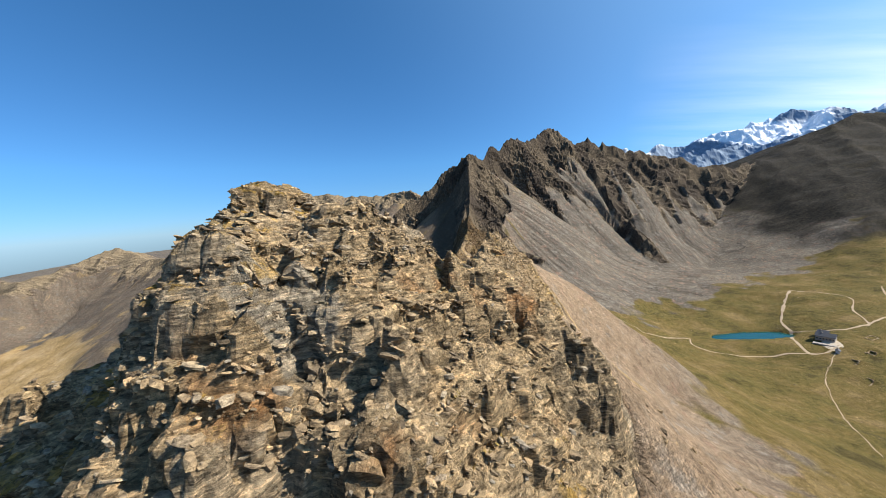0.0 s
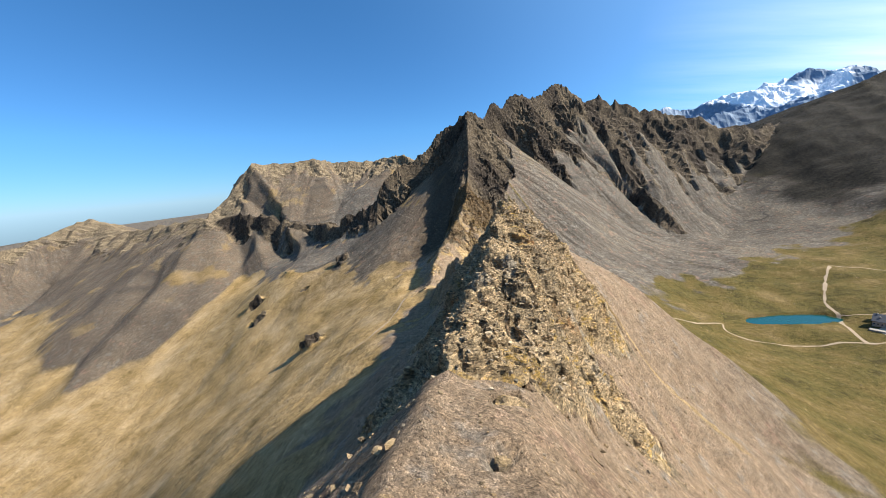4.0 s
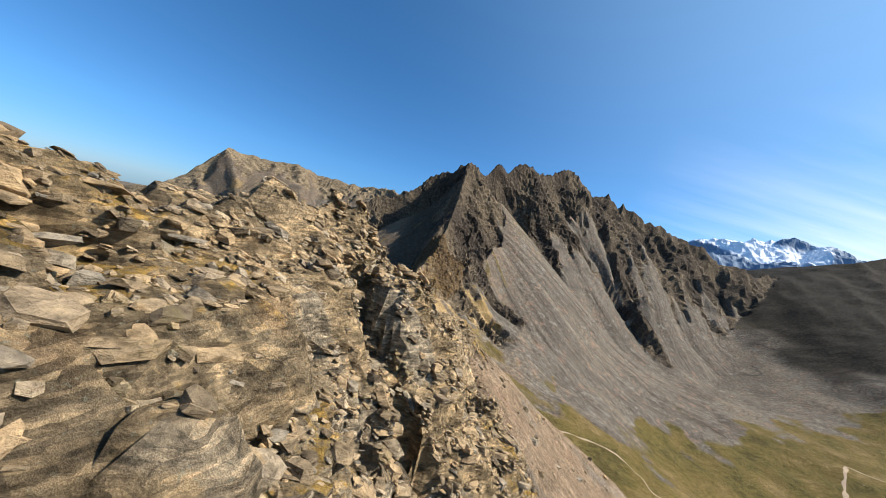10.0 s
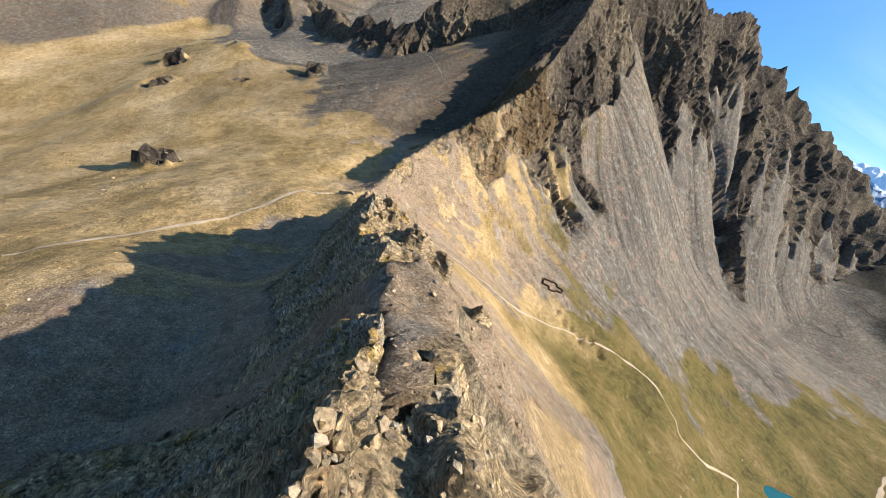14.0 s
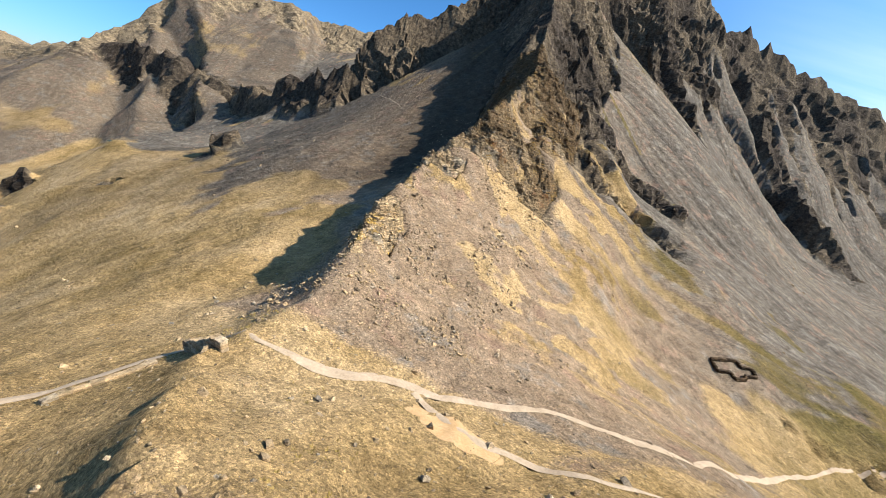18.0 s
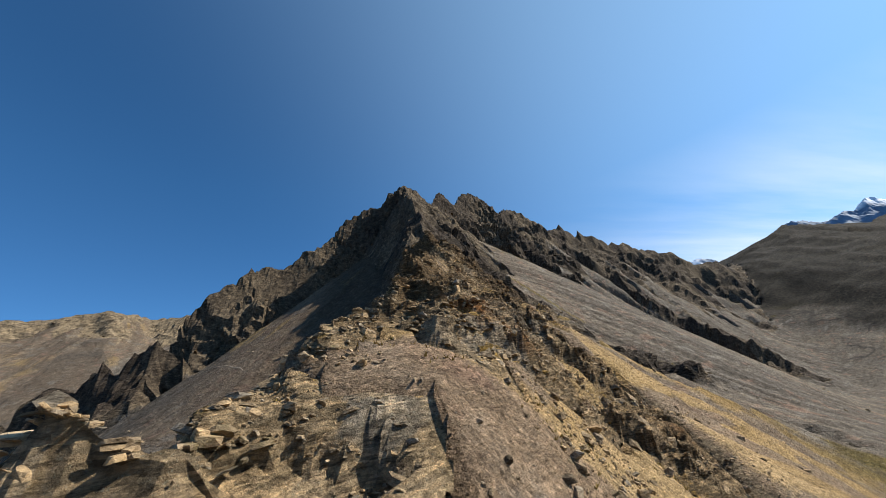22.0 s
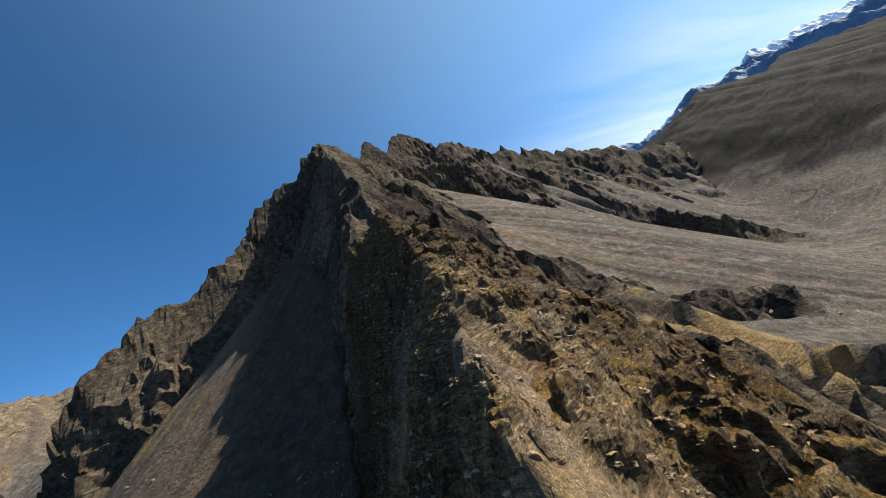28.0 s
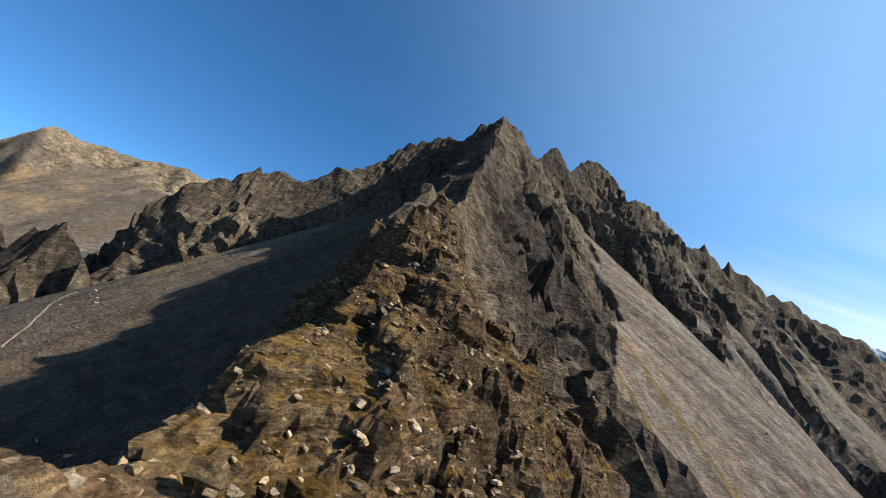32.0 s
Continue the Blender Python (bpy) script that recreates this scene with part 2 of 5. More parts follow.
def swell(x, y):
    """Height that the flanks of the near ridge stand above its straight slopes."""
    across = x - np.interp(y, [p[1] for p in NEAR_CREST], [p[0] for p in NEAR_CREST])
    stations = np.array([-70, *SWELL, 150], float)
    table = np.stack([np.interp(y, [-30, *SWELL_Y, 560], [0, *SWELL[k], 0]) if k in SWELL else 0 * y for k in (-70, *SWELL, 150)])
    i = np.clip(np.searchsorted(stations, across) - 1, 0, len(stations) - 2)
    f = np.clip((across - stations[i]) / (stations[i + 1] - stations[i]), 0, 1)
    f = f * f * (3 - 2 * f)
    low = np.take_along_axis(table, i[None], 0)[0]
    high = np.take_along_axis(table, i[None] + 1, 0)[0]
    return low * (1 - f) + high * f


def floor_height(x, y):
    pts = np.array(FLOOR_RIGHT + FLOOR_LEFT, float)
    soft2 = 30.0**2
    gaps = np.sqrt(((pts[:, None, :2] - pts[None, :, :2]) ** 2).sum(-1) + soft2)
    n = len(pts)
    system = np.ones((n + 1, n + 1))
    system[:n, :n], system[n, n] = gaps, 0
    weight = np.linalg.solve(system, np.r_[pts[:, 2], 0])
    total = np.full(np.shape(x), weight[n])
    for (px, py, _), w in zip(pts, weight):
        total = total + w * np.sqrt((x - px) ** 2 + (y - py) ** 2 + soft2)
    return total


def ridge_height(crest, x, y, left, right, reach, ragged=0.0, seed=0, steeper=()):
    """Height of a ridge, the way along it and the distance from it. left, right: (steep, scree) slopes per metre, reach: width of the steep part."""
    best, along, side, top = np.full(x.shape, 1e18), np.zeros(x.shape), np.zeros(x.shape), np.zeros(x.shape)
    run = 0.0
    for (ax, ay, az), (bx, by, bz) in zip(crest, crest[1:]):
        dx, dy = bx - ax, by - ay
        length = math.hypot(dx, dy)
        f = np.clip(((x - ax) * dx + (y - ay) * dy) / length**2, 0, 1)
        d2 = (x - ax - f * dx) ** 2 + (y - ay - f * dy) ** 2
        near = d2 < best
        best = np.where(near, d2, best)
        along = np.where(near, run + f * length, along)
        top = np.where(near, az + f * (bz - az), top)
        side = np.where(near, np.sign((x - ax) * dy - (y - ay) * dx), side)
        run += length
    d = np.sqrt(best)
    if ragged:
        top = top + ragged * np.exp(-d / 30) * (crags(along / 22, along * 0 + seed, 4, seed) + 0.3)
    steep, scree = np.where(side > 0, right[0], left[0]), np.where(side > 0, right[1], left[1])
    for a, b, more, which_side in steeper:
        part_of = step(a, a + 40, along) * step(b + 40, b, along) * (side == which_side)
        scree = scree + more * part_of
        if more > 0.2 and which_side < 0:
            steep = steep + 3.5 * more * part_of
        if more < -0.25:
            steep = steep * (1 - part_of) + (scree + 0.12) * part_of
    return top - scree * d - (steep - scree) * reach * (1 - np.exp(-d / reach)), along, d * side


def land(x, y):
    """Height of the land, and the shares of bare rock, grass, warm gravel and dark stone."""
    away = np.hypot(x - 10, y - np.clip(y, 0, 480))
    near_w = step(30, 110, away)
    gx, gy = x + 7 * near_w * fbm(x / 60, y / 60, 3, 50), y + 7 * near_w * fbm(x / 60, y / 60, 3, 60)
    base = floor_height(x, y)
    hn, an, dn = ridge_height(NEAR_CREST, x, y, (1.5, 0.85), (1.1, 0.68), 16, steeper=((195, 320, 0.22, 1), (690, 1000, 0.4, 1), (140, 230, -0.3, -1), (570, 1000, 0.22, -1), (350, 470, 0.24, -1)))
    hm, am, dm = ridge_height(MAIN_CREST, gx, gy, (1.5, 0.9), (1.9, 0.80), 85, 2.2, 5, ((820, 3000, -0.30, 1),))
    hs, as_, ds = ridge_height(BENCH_SPUR, gx, gy, (1.3, 0.9), (1.3, 0.9), 20, 3, 15)
    hb, ab, db = ridge_height(BUTTRESS, gx, gy, (1.6, 1.0), (1.6, 1.0), 20, 4, 25)
    hw, aw, dw = ridge_height(WEST_CREST, x + 0.4 * (gx - x), y + 0.4 * (gy - y), (2.6, 0.66), (1.6, 0.9), 26, 2, 35)
    hg, ag, dg = ridge_height(BROWN_CREST, gx, gy, (0.8, 0.60), (0.5, 0.36), 50, 1.5, 45)
    hc, ac, dc = ridge_height(CLIFF_BAND, gx, gy, (0.3, 0.5), (2.7, 0.7), 26, 4, 55)
    hw = hw - 0.9 * np.clip(x - 52, 0, None)
    hb = hb - 1.0 * np.clip(48 - x, 0, None)
    hm = hm - 0.6 * np.clip(45 - x, 0, None)
    fx, fy = x - 50, y - 640
    df = np.hypot(fx, fy)
    turn = np.arctan2(fx, -fy)
    hf = 209 - df * (0.735 + 0.06 * step(-0.4, 0.6, turn)) - 300 * step(1.7, 2.4, np.abs(turn))
    hd, ad, dd = np.full(x.shape, -1e4), 0 * x, 0 * x
    for k, spur in enumerate(DOME_SPURS):
        h1, a1, d1 = ridge_height(spur, gx + 9 * fbm(x / 70, y / 70, 3, 67), gy + 9 * fbm(x / 70, y / 70, 3, 68), (0.62, 0.40), (0.5, 0.34), 26, 0.8, 65 + k)
        better = h1 > hd
        hd, ad, dd = np.maximum(h1, hd) + 16 * np.log1p(np.exp(-np.abs(h1 - hd) / 16)), np.where(better, a1 + 900 * k, ad), np.where(better, d1, dd)
    df2 = np.hypot(x - 110, y - 660)
    hf2 = 208 - 0.84 * df2 - 300 * step(1.7, 2.4, np.abs(np.arctan2(x - 110, 660 - y)))
    df, hf = np.where(hf2 > hf, df2, df), np.maximum(hf, hf2)
    tops = np.stack([hn, hm, hs, hb, hw, hg, hc, hf, hd])
    which = tops.argmax(0)
    top = tops.max(0)
    over = top - base
    h = base + np.where(over > 40, over, 8 * np.log1p(np.exp(np.clip(over, -200, 40) / 8)))
    h = h + 6 * np.exp(-(((x + 18) / 8) ** 2) - (((y - 27) / 12) ** 4))
    h = h + swell(x, y)
    lift = step(-4, 10, over)
    crag_bump = 0 * x
    for kx, ky, kr, kz in ((-118, 336, 9, 9), (-224, 440, 11, 9), (-240, 470, 9, 6), (-131, 486, 10, 5), (-92, 573, 13, 5), (-60, 585, 10, 5), (-139, 640, 18, 8), (-170, 455, 6, 4)):
        crag_bump = crag_bump + kz * np.exp(-((((x - kx) / kr) ** 2 + ((y - ky) / (kr * 0.7)) ** 2) ** 2))
    h = h + crag_bump
    for kx, ky, kr in ((106, 362, 2.0), (112, 363, 1.8), (118, 359, 2.2), (125, 362, 1.8), (131, 357, 2.4), (101, 366, 1.6), (354, 289, 3), (329, 280, 3), (312, 255, 2.5)):
        h = h - 2.4 * np.exp(-((((x - kx) / kr) ** 2 + ((y - ky) / (kr * 1.5)) ** 2) ** 2))
    pool = np.exp(-((((x + 200) / 14) ** 2 + ((y - 500) / 8) ** 2) ** 2))
    h = h * (1 - pool) + 46.6 * pool
    rows, cols = np.arange(x.shape[0])[:, None], np.arange(x.shape[1])[None]
    dist = np.abs(np.stack([dn, dm, ds, db, dw, dg, dc, df, dd])[which, rows, cols])
    along = np.stack([an, am, as_, ab, aw, ag, ac, 130 * turn, ad])[which, rows, cols]
    upper = (which == 0) * step(600, 660, along)
    brown = (which == 5) * lift
    reach = np.array([20, 88, 30, 34, 34, 45, 40, 1, 16])[which] + 14 * (which == 0) * (dn < 0) * step(325, 350, y) + 55 * upper * (dn > 0) + 6 * upper
    # bare rock along the crests, breaking up into ribs further down
    ribs = fbm(along / 16, dist / 70, 4, 70)
    rock = step(0.25, -0.2, dist / reach - 1 + 0.75 * ribs) * lift
    saddle = np.exp(-(((y - 312) / 26) ** 2)) * (np.abs(x) < 200)
    rock = rock * (1 - 0.9 * saddle) * (1 - 0.35 * brown)
    gravel = step(0.0, -0.35, fbm(x / 11, y / 11, 3, 75) + 0.35 * fbm(y / 40, y * 0, 2, 77)) * (which == 0) * (1 - upper)
    rock = rock * (1 - 0.85 * gravel)
    rock = np.maximum(rock, step(1.2, 3.5, crag_bump))
    turf = upper * step(0.12, 0.42, fbm(x / 9, y / 9, 4, 171) + 0.3 * fbm(along / 5, dist / 40, 2, 173)) * step(95, 60, dist) * step(505, 455, y)
    rock = rock * (1 - 0.7 * turf)
    # brown heath of the right mountain, its shaded side put into the colour
    heath_shade = (which == 1) * step(900, 1060, along) * step(640, 300, dist + 120 * fbm(along / 50, dist / 300, 3, 119))
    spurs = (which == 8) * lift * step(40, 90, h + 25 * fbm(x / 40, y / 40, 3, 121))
    rock = rock * (1 - 0.93 * np.clip(heath_shade + (which == 8), 0, 1))
    scale = np.where(which == 0, 0.22 + 0.5 * upper, np.where(which == 5, 0.3, 0.8))
    far = step(60, 160, away)
    broken = 6.5 * crags(gx / 46, gy / 46, 2, 80) + 2.0 * fbm(gx / 20, gy / 20, 3, 85) + (2.2 - 1.6 * far) * crags(x / 10, y / 10, 3, 90) - 2.0
    h = h + rock * scale * broken
    h = h + rock * (1 - far) * 0.7 * crags(x / 3.2, y / 3.2, 2, 100)
    # strata: uneven ledges that dip gently to the right
    bed = h + 0.22 * x - 0.10 * y + 1.5 * fbm(x / 14, y / 14, 2, 110)
    thick = np.where(far > 0.5, 6.0, 2.3)
    ledge = bed / thick - np.floor(bed / thick)
    h = h + rock * 0.5 * thick * (step(0.55, 1.0, ledge) - ledge)
    h = h + heath_shade * 0.5 * np.clip(dist / 60, 0, 1) * (9 + 0.05 * np.clip(dist, 0, 320)) * crags(along / 85 + dist / 900, dist / 700, 3, 118)
    # gullies and chutes in the scree, hummocks in the meadow
    chute = fbm(along / np.where(which == 8, 60, 7), dist / 160, 3, 120)
    h = h + lift * (1 - rock) * np.clip(dist / 40, 0, 1) * (0.8 * chute - 1.0 * (y > 430) * (x > -20) * step(0.14, 0.02, np.abs(fbm(along / 30, dist / 500, 2, 122))))
    h = h + (1 - lift) * (1.8 * fbm(x / 38, y / 38, 4, 130) + 0.25 * fbm(x / 4, y / 4, 2, 140)) * (0.25 + 0.75 * step(0, 60, np.hypot(x - 300, (y - 350) * 2) - 40))
    h = h + 0.22 * (1 - far) * fbm(x / 1.7, y / 1.7, 3, 150)
    # lake bed and its low banks
    lx, ly = (x - 305) * 0.995 - (y - 351) * 0.10 + 2 * fbm(x / 9, y / 9, 2, 170), (x - 305) * 0.10 + (y - 351) * 0.995 + 1.5 * fbm(x / 8, y / 8, 2, 175)
    lake = step(1.12, 0.88, np.sqrt((lx / 39) ** 2 + (ly / 11.5) ** 2))
    bank = step(2.6, 1.3, np.sqrt((lx / 45) ** 2 + (ly / 17) ** 2))
    h = h * (1 - bank) + np.maximum(h, 0.5 + 0.1 * np.abs(ly)) * bank
    h = h * (1 - lake) - 1.6 * lake
    # where meadow takes over from scree
    patch = fbm(x / 30, y / 30, 4, 160)
    edge = np.interp(x, [-900, -500, -300, -200, -60, -20, 0, 60, 110, 233, 330, 450, 600, 900, 1500], [700, 660, 590, 515, 425, 345, 335, 345, 372, 408, 455, 500, 540, 600, 700])
    meadow = step(30, -30, y - edge + 38 * patch + 10 * chute)
    flank = step(95, 140, x + 25 * patch) + step(-20, -44, x + 12 * patch)
    meadow = meadow * (1 - 0.85 * np.exp(-(((dn - 36) / 46) ** 4)) * (y < 420) * (1 - 0.62 * step(276, 290, y) * step(332, 318, y)))
    meadow = meadow * np.where(y < 300, np.clip(flank + 0.8 * step(285, 300, y), 0, 1), 1)
    streak = step(0.2, 0.6, 0.5 * patch + 0.7 * chute) * np.where(dist < 130, 0.55, 0.2) * (which != 1)
    thin = step(-0.75, 0.25, fbm(x / 16, y / 16, 4, 165) + 0.5 * patch)
    grass = np.clip(meadow * (0.86 + 0.14 * thin) + (1 - meadow) * streak, 0, 1) * (1 - rock)
    grass = grass * (1 - brown) + brown * np.clip(0.12 + 0.4 * patch, 0, 0.5) * (1 - rock)
    tufts = 0.75 * step(0.1, 0.45, fbm(x / 8, y / 5, 4, 177) + 0.3 * patch) * (which == 0) * (dn > -4) * step(328, 352, y) * step(80, 50, dn)
    grass = np.maximum(grass, np.maximum(0.95 * turf, tufts * (1 - rock)))
    warm = np.clip(np.exp(-((dn / 95) ** 4)) * (1 - upper) * (1 - 0.75 * step(395, 440, y) * step(5, 30, dn)) + 0.4 * brown, 0, 1)
    dark = np.clip(((which != 0) & (which != 5)) * 0.85 + 0.8 * upper + 0.3 * patch, 0, 1) * rock
    gold = step(130, 50, x + 30 * patch)
    # the share also darkens the left scree flank, where shade is painted in
    return h, rock, grass, warm, dark, np.where(which == 8, 0.12 * along, along + 40 * which), dist, np.clip(heath_shade + 0.3 * brown + spurs + (0.38 + 0.45 * step(-75, -45, dn)) * ((which == 7) | (which == 0)) * step(-5, -14, dn) * step(400, 440, y) * (1 - turf), 0, 1), gold


def stretch(a, b, fine, edges, grow):
    """Axis values: even steps between a and b, growing steps out to the edges."""
    mid = list(np.arange(a, b, fine))
    low, high, v = [], [], a
    while v > edges[0]:
        v -= min(fine + grow * (a - v), 60)
        low.append(v)
    v = mid[-1]
    while v < edges[1]:
        v += min(fine + grow * (v - b), 60)
        high.append(v)
    return np.array(low[::-1] + mid + high)


GX = stretch(-92, 150, 1.5, (-3400, 3600), 0.0140)
GY = stretch(-5, 690, 1.6, (-1300, 3600), 0.0120)


def bed_at(x, y):
    """Height of the bare rock of the crest, far below ground where there is none."""
    u = x - np.interp(y, CREST_Y, CREST_X)
    i, j = np.clip(((u - BU[0]) / GAP).astype(int), 0, len(BU) - 2), np.clip(((y - BV[0]) / GAP).astype(int), 0, len(BV) - 2)
    fx, fy = (u - BU[i]) / GAP, (y - BV[j]) / GAP
    z = (BZ[j, i] * (1 - fx) + BZ[j, i + 1] * fx) * (1 - fy) + (BZ[j + 1, i] * (1 - fx) + BZ[j + 1, i + 1] * fx) * fy
    return np.where((np.abs(u) < 29) & (y > -3) & (y < 501), z, -1e6)


def height_at(x, y):
    """Height of the ground or the bare rock at places."""
    x, y = np.atleast_1d(np.asarray(x, float)), np.atleast_1d(np.asarray(y, float))
    return np.maximum(sheet_at(x, y), bed_at(x, y))


def sheet_at(x, y):
    """Height of the ground sheet at places, between its grid lines."""
    i, j = np.clip(np.searchsorted(GX, x) - 1, 0, len(GX) - 2), np.clip(np.searchsorted(GY, y) - 1, 0, len(GY) - 2)
    fx, fy = (x - GX[i]) / (GX[i + 1] - GX[i]), (y - GY[j]) / (GY[j + 1] - GY[j])
    return (H[j, i] * (1 - fx) + H[j, i + 1] * fx) * (1 - fy) + (H[j + 1, i] * (1 - fx) + H[j + 1, i + 1] * fx) * fy


# ---- materials ----
ALBEDO = (0.70, 0.70, 0.70)  # of all stone, soil and grass


def material(name, rough=0.9):
    m = bpy.data.materials.new(name)
    m.use_nodes = True
    nodes, links = m.node_tree.nodes, m.node_tree.links
    nodes["Principled BSDF"].inputs["Roughness"].default_value = rough
    nodes["Principled BSDF"].inputs["Specular IOR Level"].default_value = 0.06
    return m, nodes, links


def noise_node(nodes, links, where, scale, detail=6, rough=0.6):
    n = nodes.new("ShaderNodeTexNoise")
    n.inputs["Scale"].default_value, n.inputs["Detail"].default_value, n.inputs["Roughness"].default_value = scale, detail, rough
    links.new(where, n.inputs["Vector"])
    return n.outputs["Fac"]


def ramp(nodes, links, fac, stops):
    r = nodes.new("ShaderNodeValToRGB")
    while len(r.color_ramp.elements) < len(stops):
        r.color_ramp.elements.new(0.5)
    for e, (p, c) in zip(r.color_ramp.elements, stops):
        e.position, e.color = p, (*c, 1)
    links.new(fac, r.inputs[0])
    return r.outputs[0]


def mix(nodes, links, fac, a, b, mode="MIX"):
    n = nodes.new("ShaderNodeMix")
    n.data_type, n.blend_type = "RGBA", mode
    for value, slot in ((fac, n.inputs[0]), (a, n.inputs[6]), (b, n.inputs[7])):
        if isinstance(value, (int, float)):
            slot.default_value = value
        elif isinstance(value, tuple):
            slot.default_value = (*value, 1)
        else:
            links.new(value, slot)
    return n.outputs[2]


def calc(nodes, links, op, a, b):
    n = nodes.new("ShaderNodeMath")
    n.operation = op
    for value, slot in ((a, n.inputs[0]), (b, n.inputs[1])):
        if isinstance(value, (int, float)):
            slot.default_value = value
        else:
            links.new(value, slot)
    return n.outputs[0]


def bump(nodes, links, height, strength, distance, normal=None):
    n = nodes.new("ShaderNodeBump")
    n.inputs["Strength"].default_value, n.inputs["Distance"].default_value = strength, distance
    links.new(height, n.inputs["Height"])
    if normal:
        links.new(normal, n.inputs["Normal"])
    return n.outputs[0]


def ground_material():
    m, nodes, links = material("mountain_ground", 0.95)
    place = nodes.new("ShaderNodeNewGeometry").outputs["Position"]

    def share(name):
        a = nodes.new("ShaderNodeAttribute")
        a.attribute_name = name
        return a.outputs["Fac"]

    def sharp(value, low, high):
        r = nodes.new("ShaderNodeMapRange")
        r.inputs[1].default_value, r.inputs[2].default_value = low, high
        links.new(value, r.inputs[0])
        return r.outputs[0]

    def wobble(value, noise, amount):
        return calc(nodes, links, "ADD", value, calc(nodes, links, "MULTIPLY", calc(nodes, links, "SUBTRACT", noise, 0.5), amount))

    big = noise_node(nodes, links, place, 0.035, 8)
    mid = noise_node(nodes, links, place, 0.35, 9, 0.68)
    fine = noise_node(nodes, links, place, 2.6, 7, 0.72)
    # streaks that run down the slopes
    flow = nodes.new("ShaderNodeCombineXYZ")
    links.new(calc(nodes, links, "MULTIPLY", share("along"), 0.16), flow.inputs[0])
    links.new(calc(nodes, links, "MULTIPLY", share("down"), 0.009), flow.inputs[1])
    streak = noise_node(nodes, links, flow.outputs[0], 1.0, 2.5, 0.55)
    grey = ramp(nodes, links, mid, [(0.28, (0.10, 0.088, 0.074)), (0.5, (0.195, 0.171, 0.141)), (0.72, (0.30, 0.268, 0.225))])
    warm = ramp(nodes, links, mid, [(0.28, (0.32, 0.228, 0.148)), (0.5, (0.415, 0.303, 0.203)), (0.75, (0.49, 0.38, 0.272))])
    scree = mix(nodes, links, share("warm"), grey, warm)
    scree = mix(nodes, links, calc(nodes, links, "SUBTRACT", 0.85, calc(nodes, links, "MULTIPLY", share("warm"), 0.65)), scree, ramp(nodes, links, streak, [(0.3, (0.5, 0.47, 0.45)), (0.5, (1, 1, 1)), (0.7, (1.4, 1.32, 1.2))]), "MULTIPLY")
    patches = noise_node(nodes, links, place, 0.11, 5, 0.7)
    scree = mix(nodes, links, calc(nodes, links, "MULTIPLY", sharp(patches, 0.56, 0.64), 0.55), scree, mix(nodes, links, mid, (0.36, 0.21, 0.15), (0.50, 0.34, 0.25)))
    scree = mix(nodes, links, calc(nodes, links, "MULTIPLY", sharp(patches, 0.44, 0.36), 0.6), scree, mix(nodes, links, mid, (0.24, 0.215, 0.185), (0.48, 0.44, 0.385)))
    olive = ramp(nodes, links, big, [(0.34, (0.055, 0.05, 0.015)), (0.46, (0.115, 0.10, 0.027)), (0.56, (0.16, 0.12, 0.038)), (0.68, (0.24, 0.175, 0.08))])
    golden = ramp(nodes, links, big, [(0.32, (0.37, 0.248, 0.10)), (0.5, (0.56, 0.385, 0.185)), (0.68, (0.70, 0.51, 0.29))])
    dry = mix(nodes, links, share("gold"), olive, golden)
    grass = mix(nodes, links, calc(nodes, links, "MULTIPLY", sharp(fine, 0.45, 0.8), 0.6), dry, (0.52, 0.38, 0.18))
    grass = mix(nodes, links, calc(nodes, links, "MULTIPLY", sharp(mid, 0.54, 0.68), 0.45), grass, (0.30, 0.22, 0.09))
    stony = sharp(noise_node(nodes, links, place, 0.9, 5, 0.75), 0.63, 0.70)
    grass = mix(nodes, links, stony, grass, (0.52, 0.45, 0.35))
    light_rock = ramp(nodes, links, mid, [(0.26, (0.10, 0.08, 0.06)), (0.45, (0.26, 0.205, 0.14)), (0.6, (0.40, 0.315, 0.205)), (0.78, (0.52, 0.43, 0.305))])
    dark_rock = ramp(nodes, links, mid, [(0.28, (0.024, 0.02, 0.018)), (0.48, (0.076, 0.062, 0.05)), (0.62, (0.13, 0.105, 0.083)), (0.8, (0.25, 0.205, 0.165))])
    rock = mix(nodes, links, share("dark"), light_rock, dark_rock)
    runnel = nodes.new("ShaderNodeCombineXYZ")
    links.new(calc(nodes, links, "MULTIPLY", share("along"), 0.05), runnel.inputs[0])
    links.new(calc(nodes, links, "MULTIPLY", share("down"), 0.0022), runnel.inputs[1])
    thread = calc(nodes, links, "ABSOLUTE", calc(nodes, links, "SUBTRACT", noise_node(nodes, links, runnel.outputs[0], 1.0, 4, 0.6), 0.5), 0)
    scree = mix(nodes, links, calc(nodes, links, "MULTIPLY", calc(nodes, links, "SUBTRACT", 1.0, share("warm")), calc(nodes, links, "SUBTRACT", 1.0, sharp(thread, 0.001, 0.006))), scree, (0.13, 0.115, 0.10))
    grain = noise_node(nodes, links, place, 0.28, 10, 0.78)
    # heath brown, taken near black to stand in for shade on the slopes
    heather_shade = ramp(nodes, links, mid, [(0.3, (0.014, 0.014, 0.013)), (0.5, (0.034, 0.031, 0.026)), (0.7, (0.075, 0.066, 0.046))])
    colour = mix(nodes, links, sharp(wobble(wobble(share("grass"), fine, 0.7), streak, 0.7), 0.34, 0.58), scree, grass)
    colour = mix(nodes, links, calc(nodes, links, "MULTIPLY", share("heath_shade"), 0.94), colour, heather_shade)
    bare = sharp(wobble(share("rock"), mid, 0.9), 0.38, 0.58)
    colour = mix(nodes, links, bare, colour, rock)
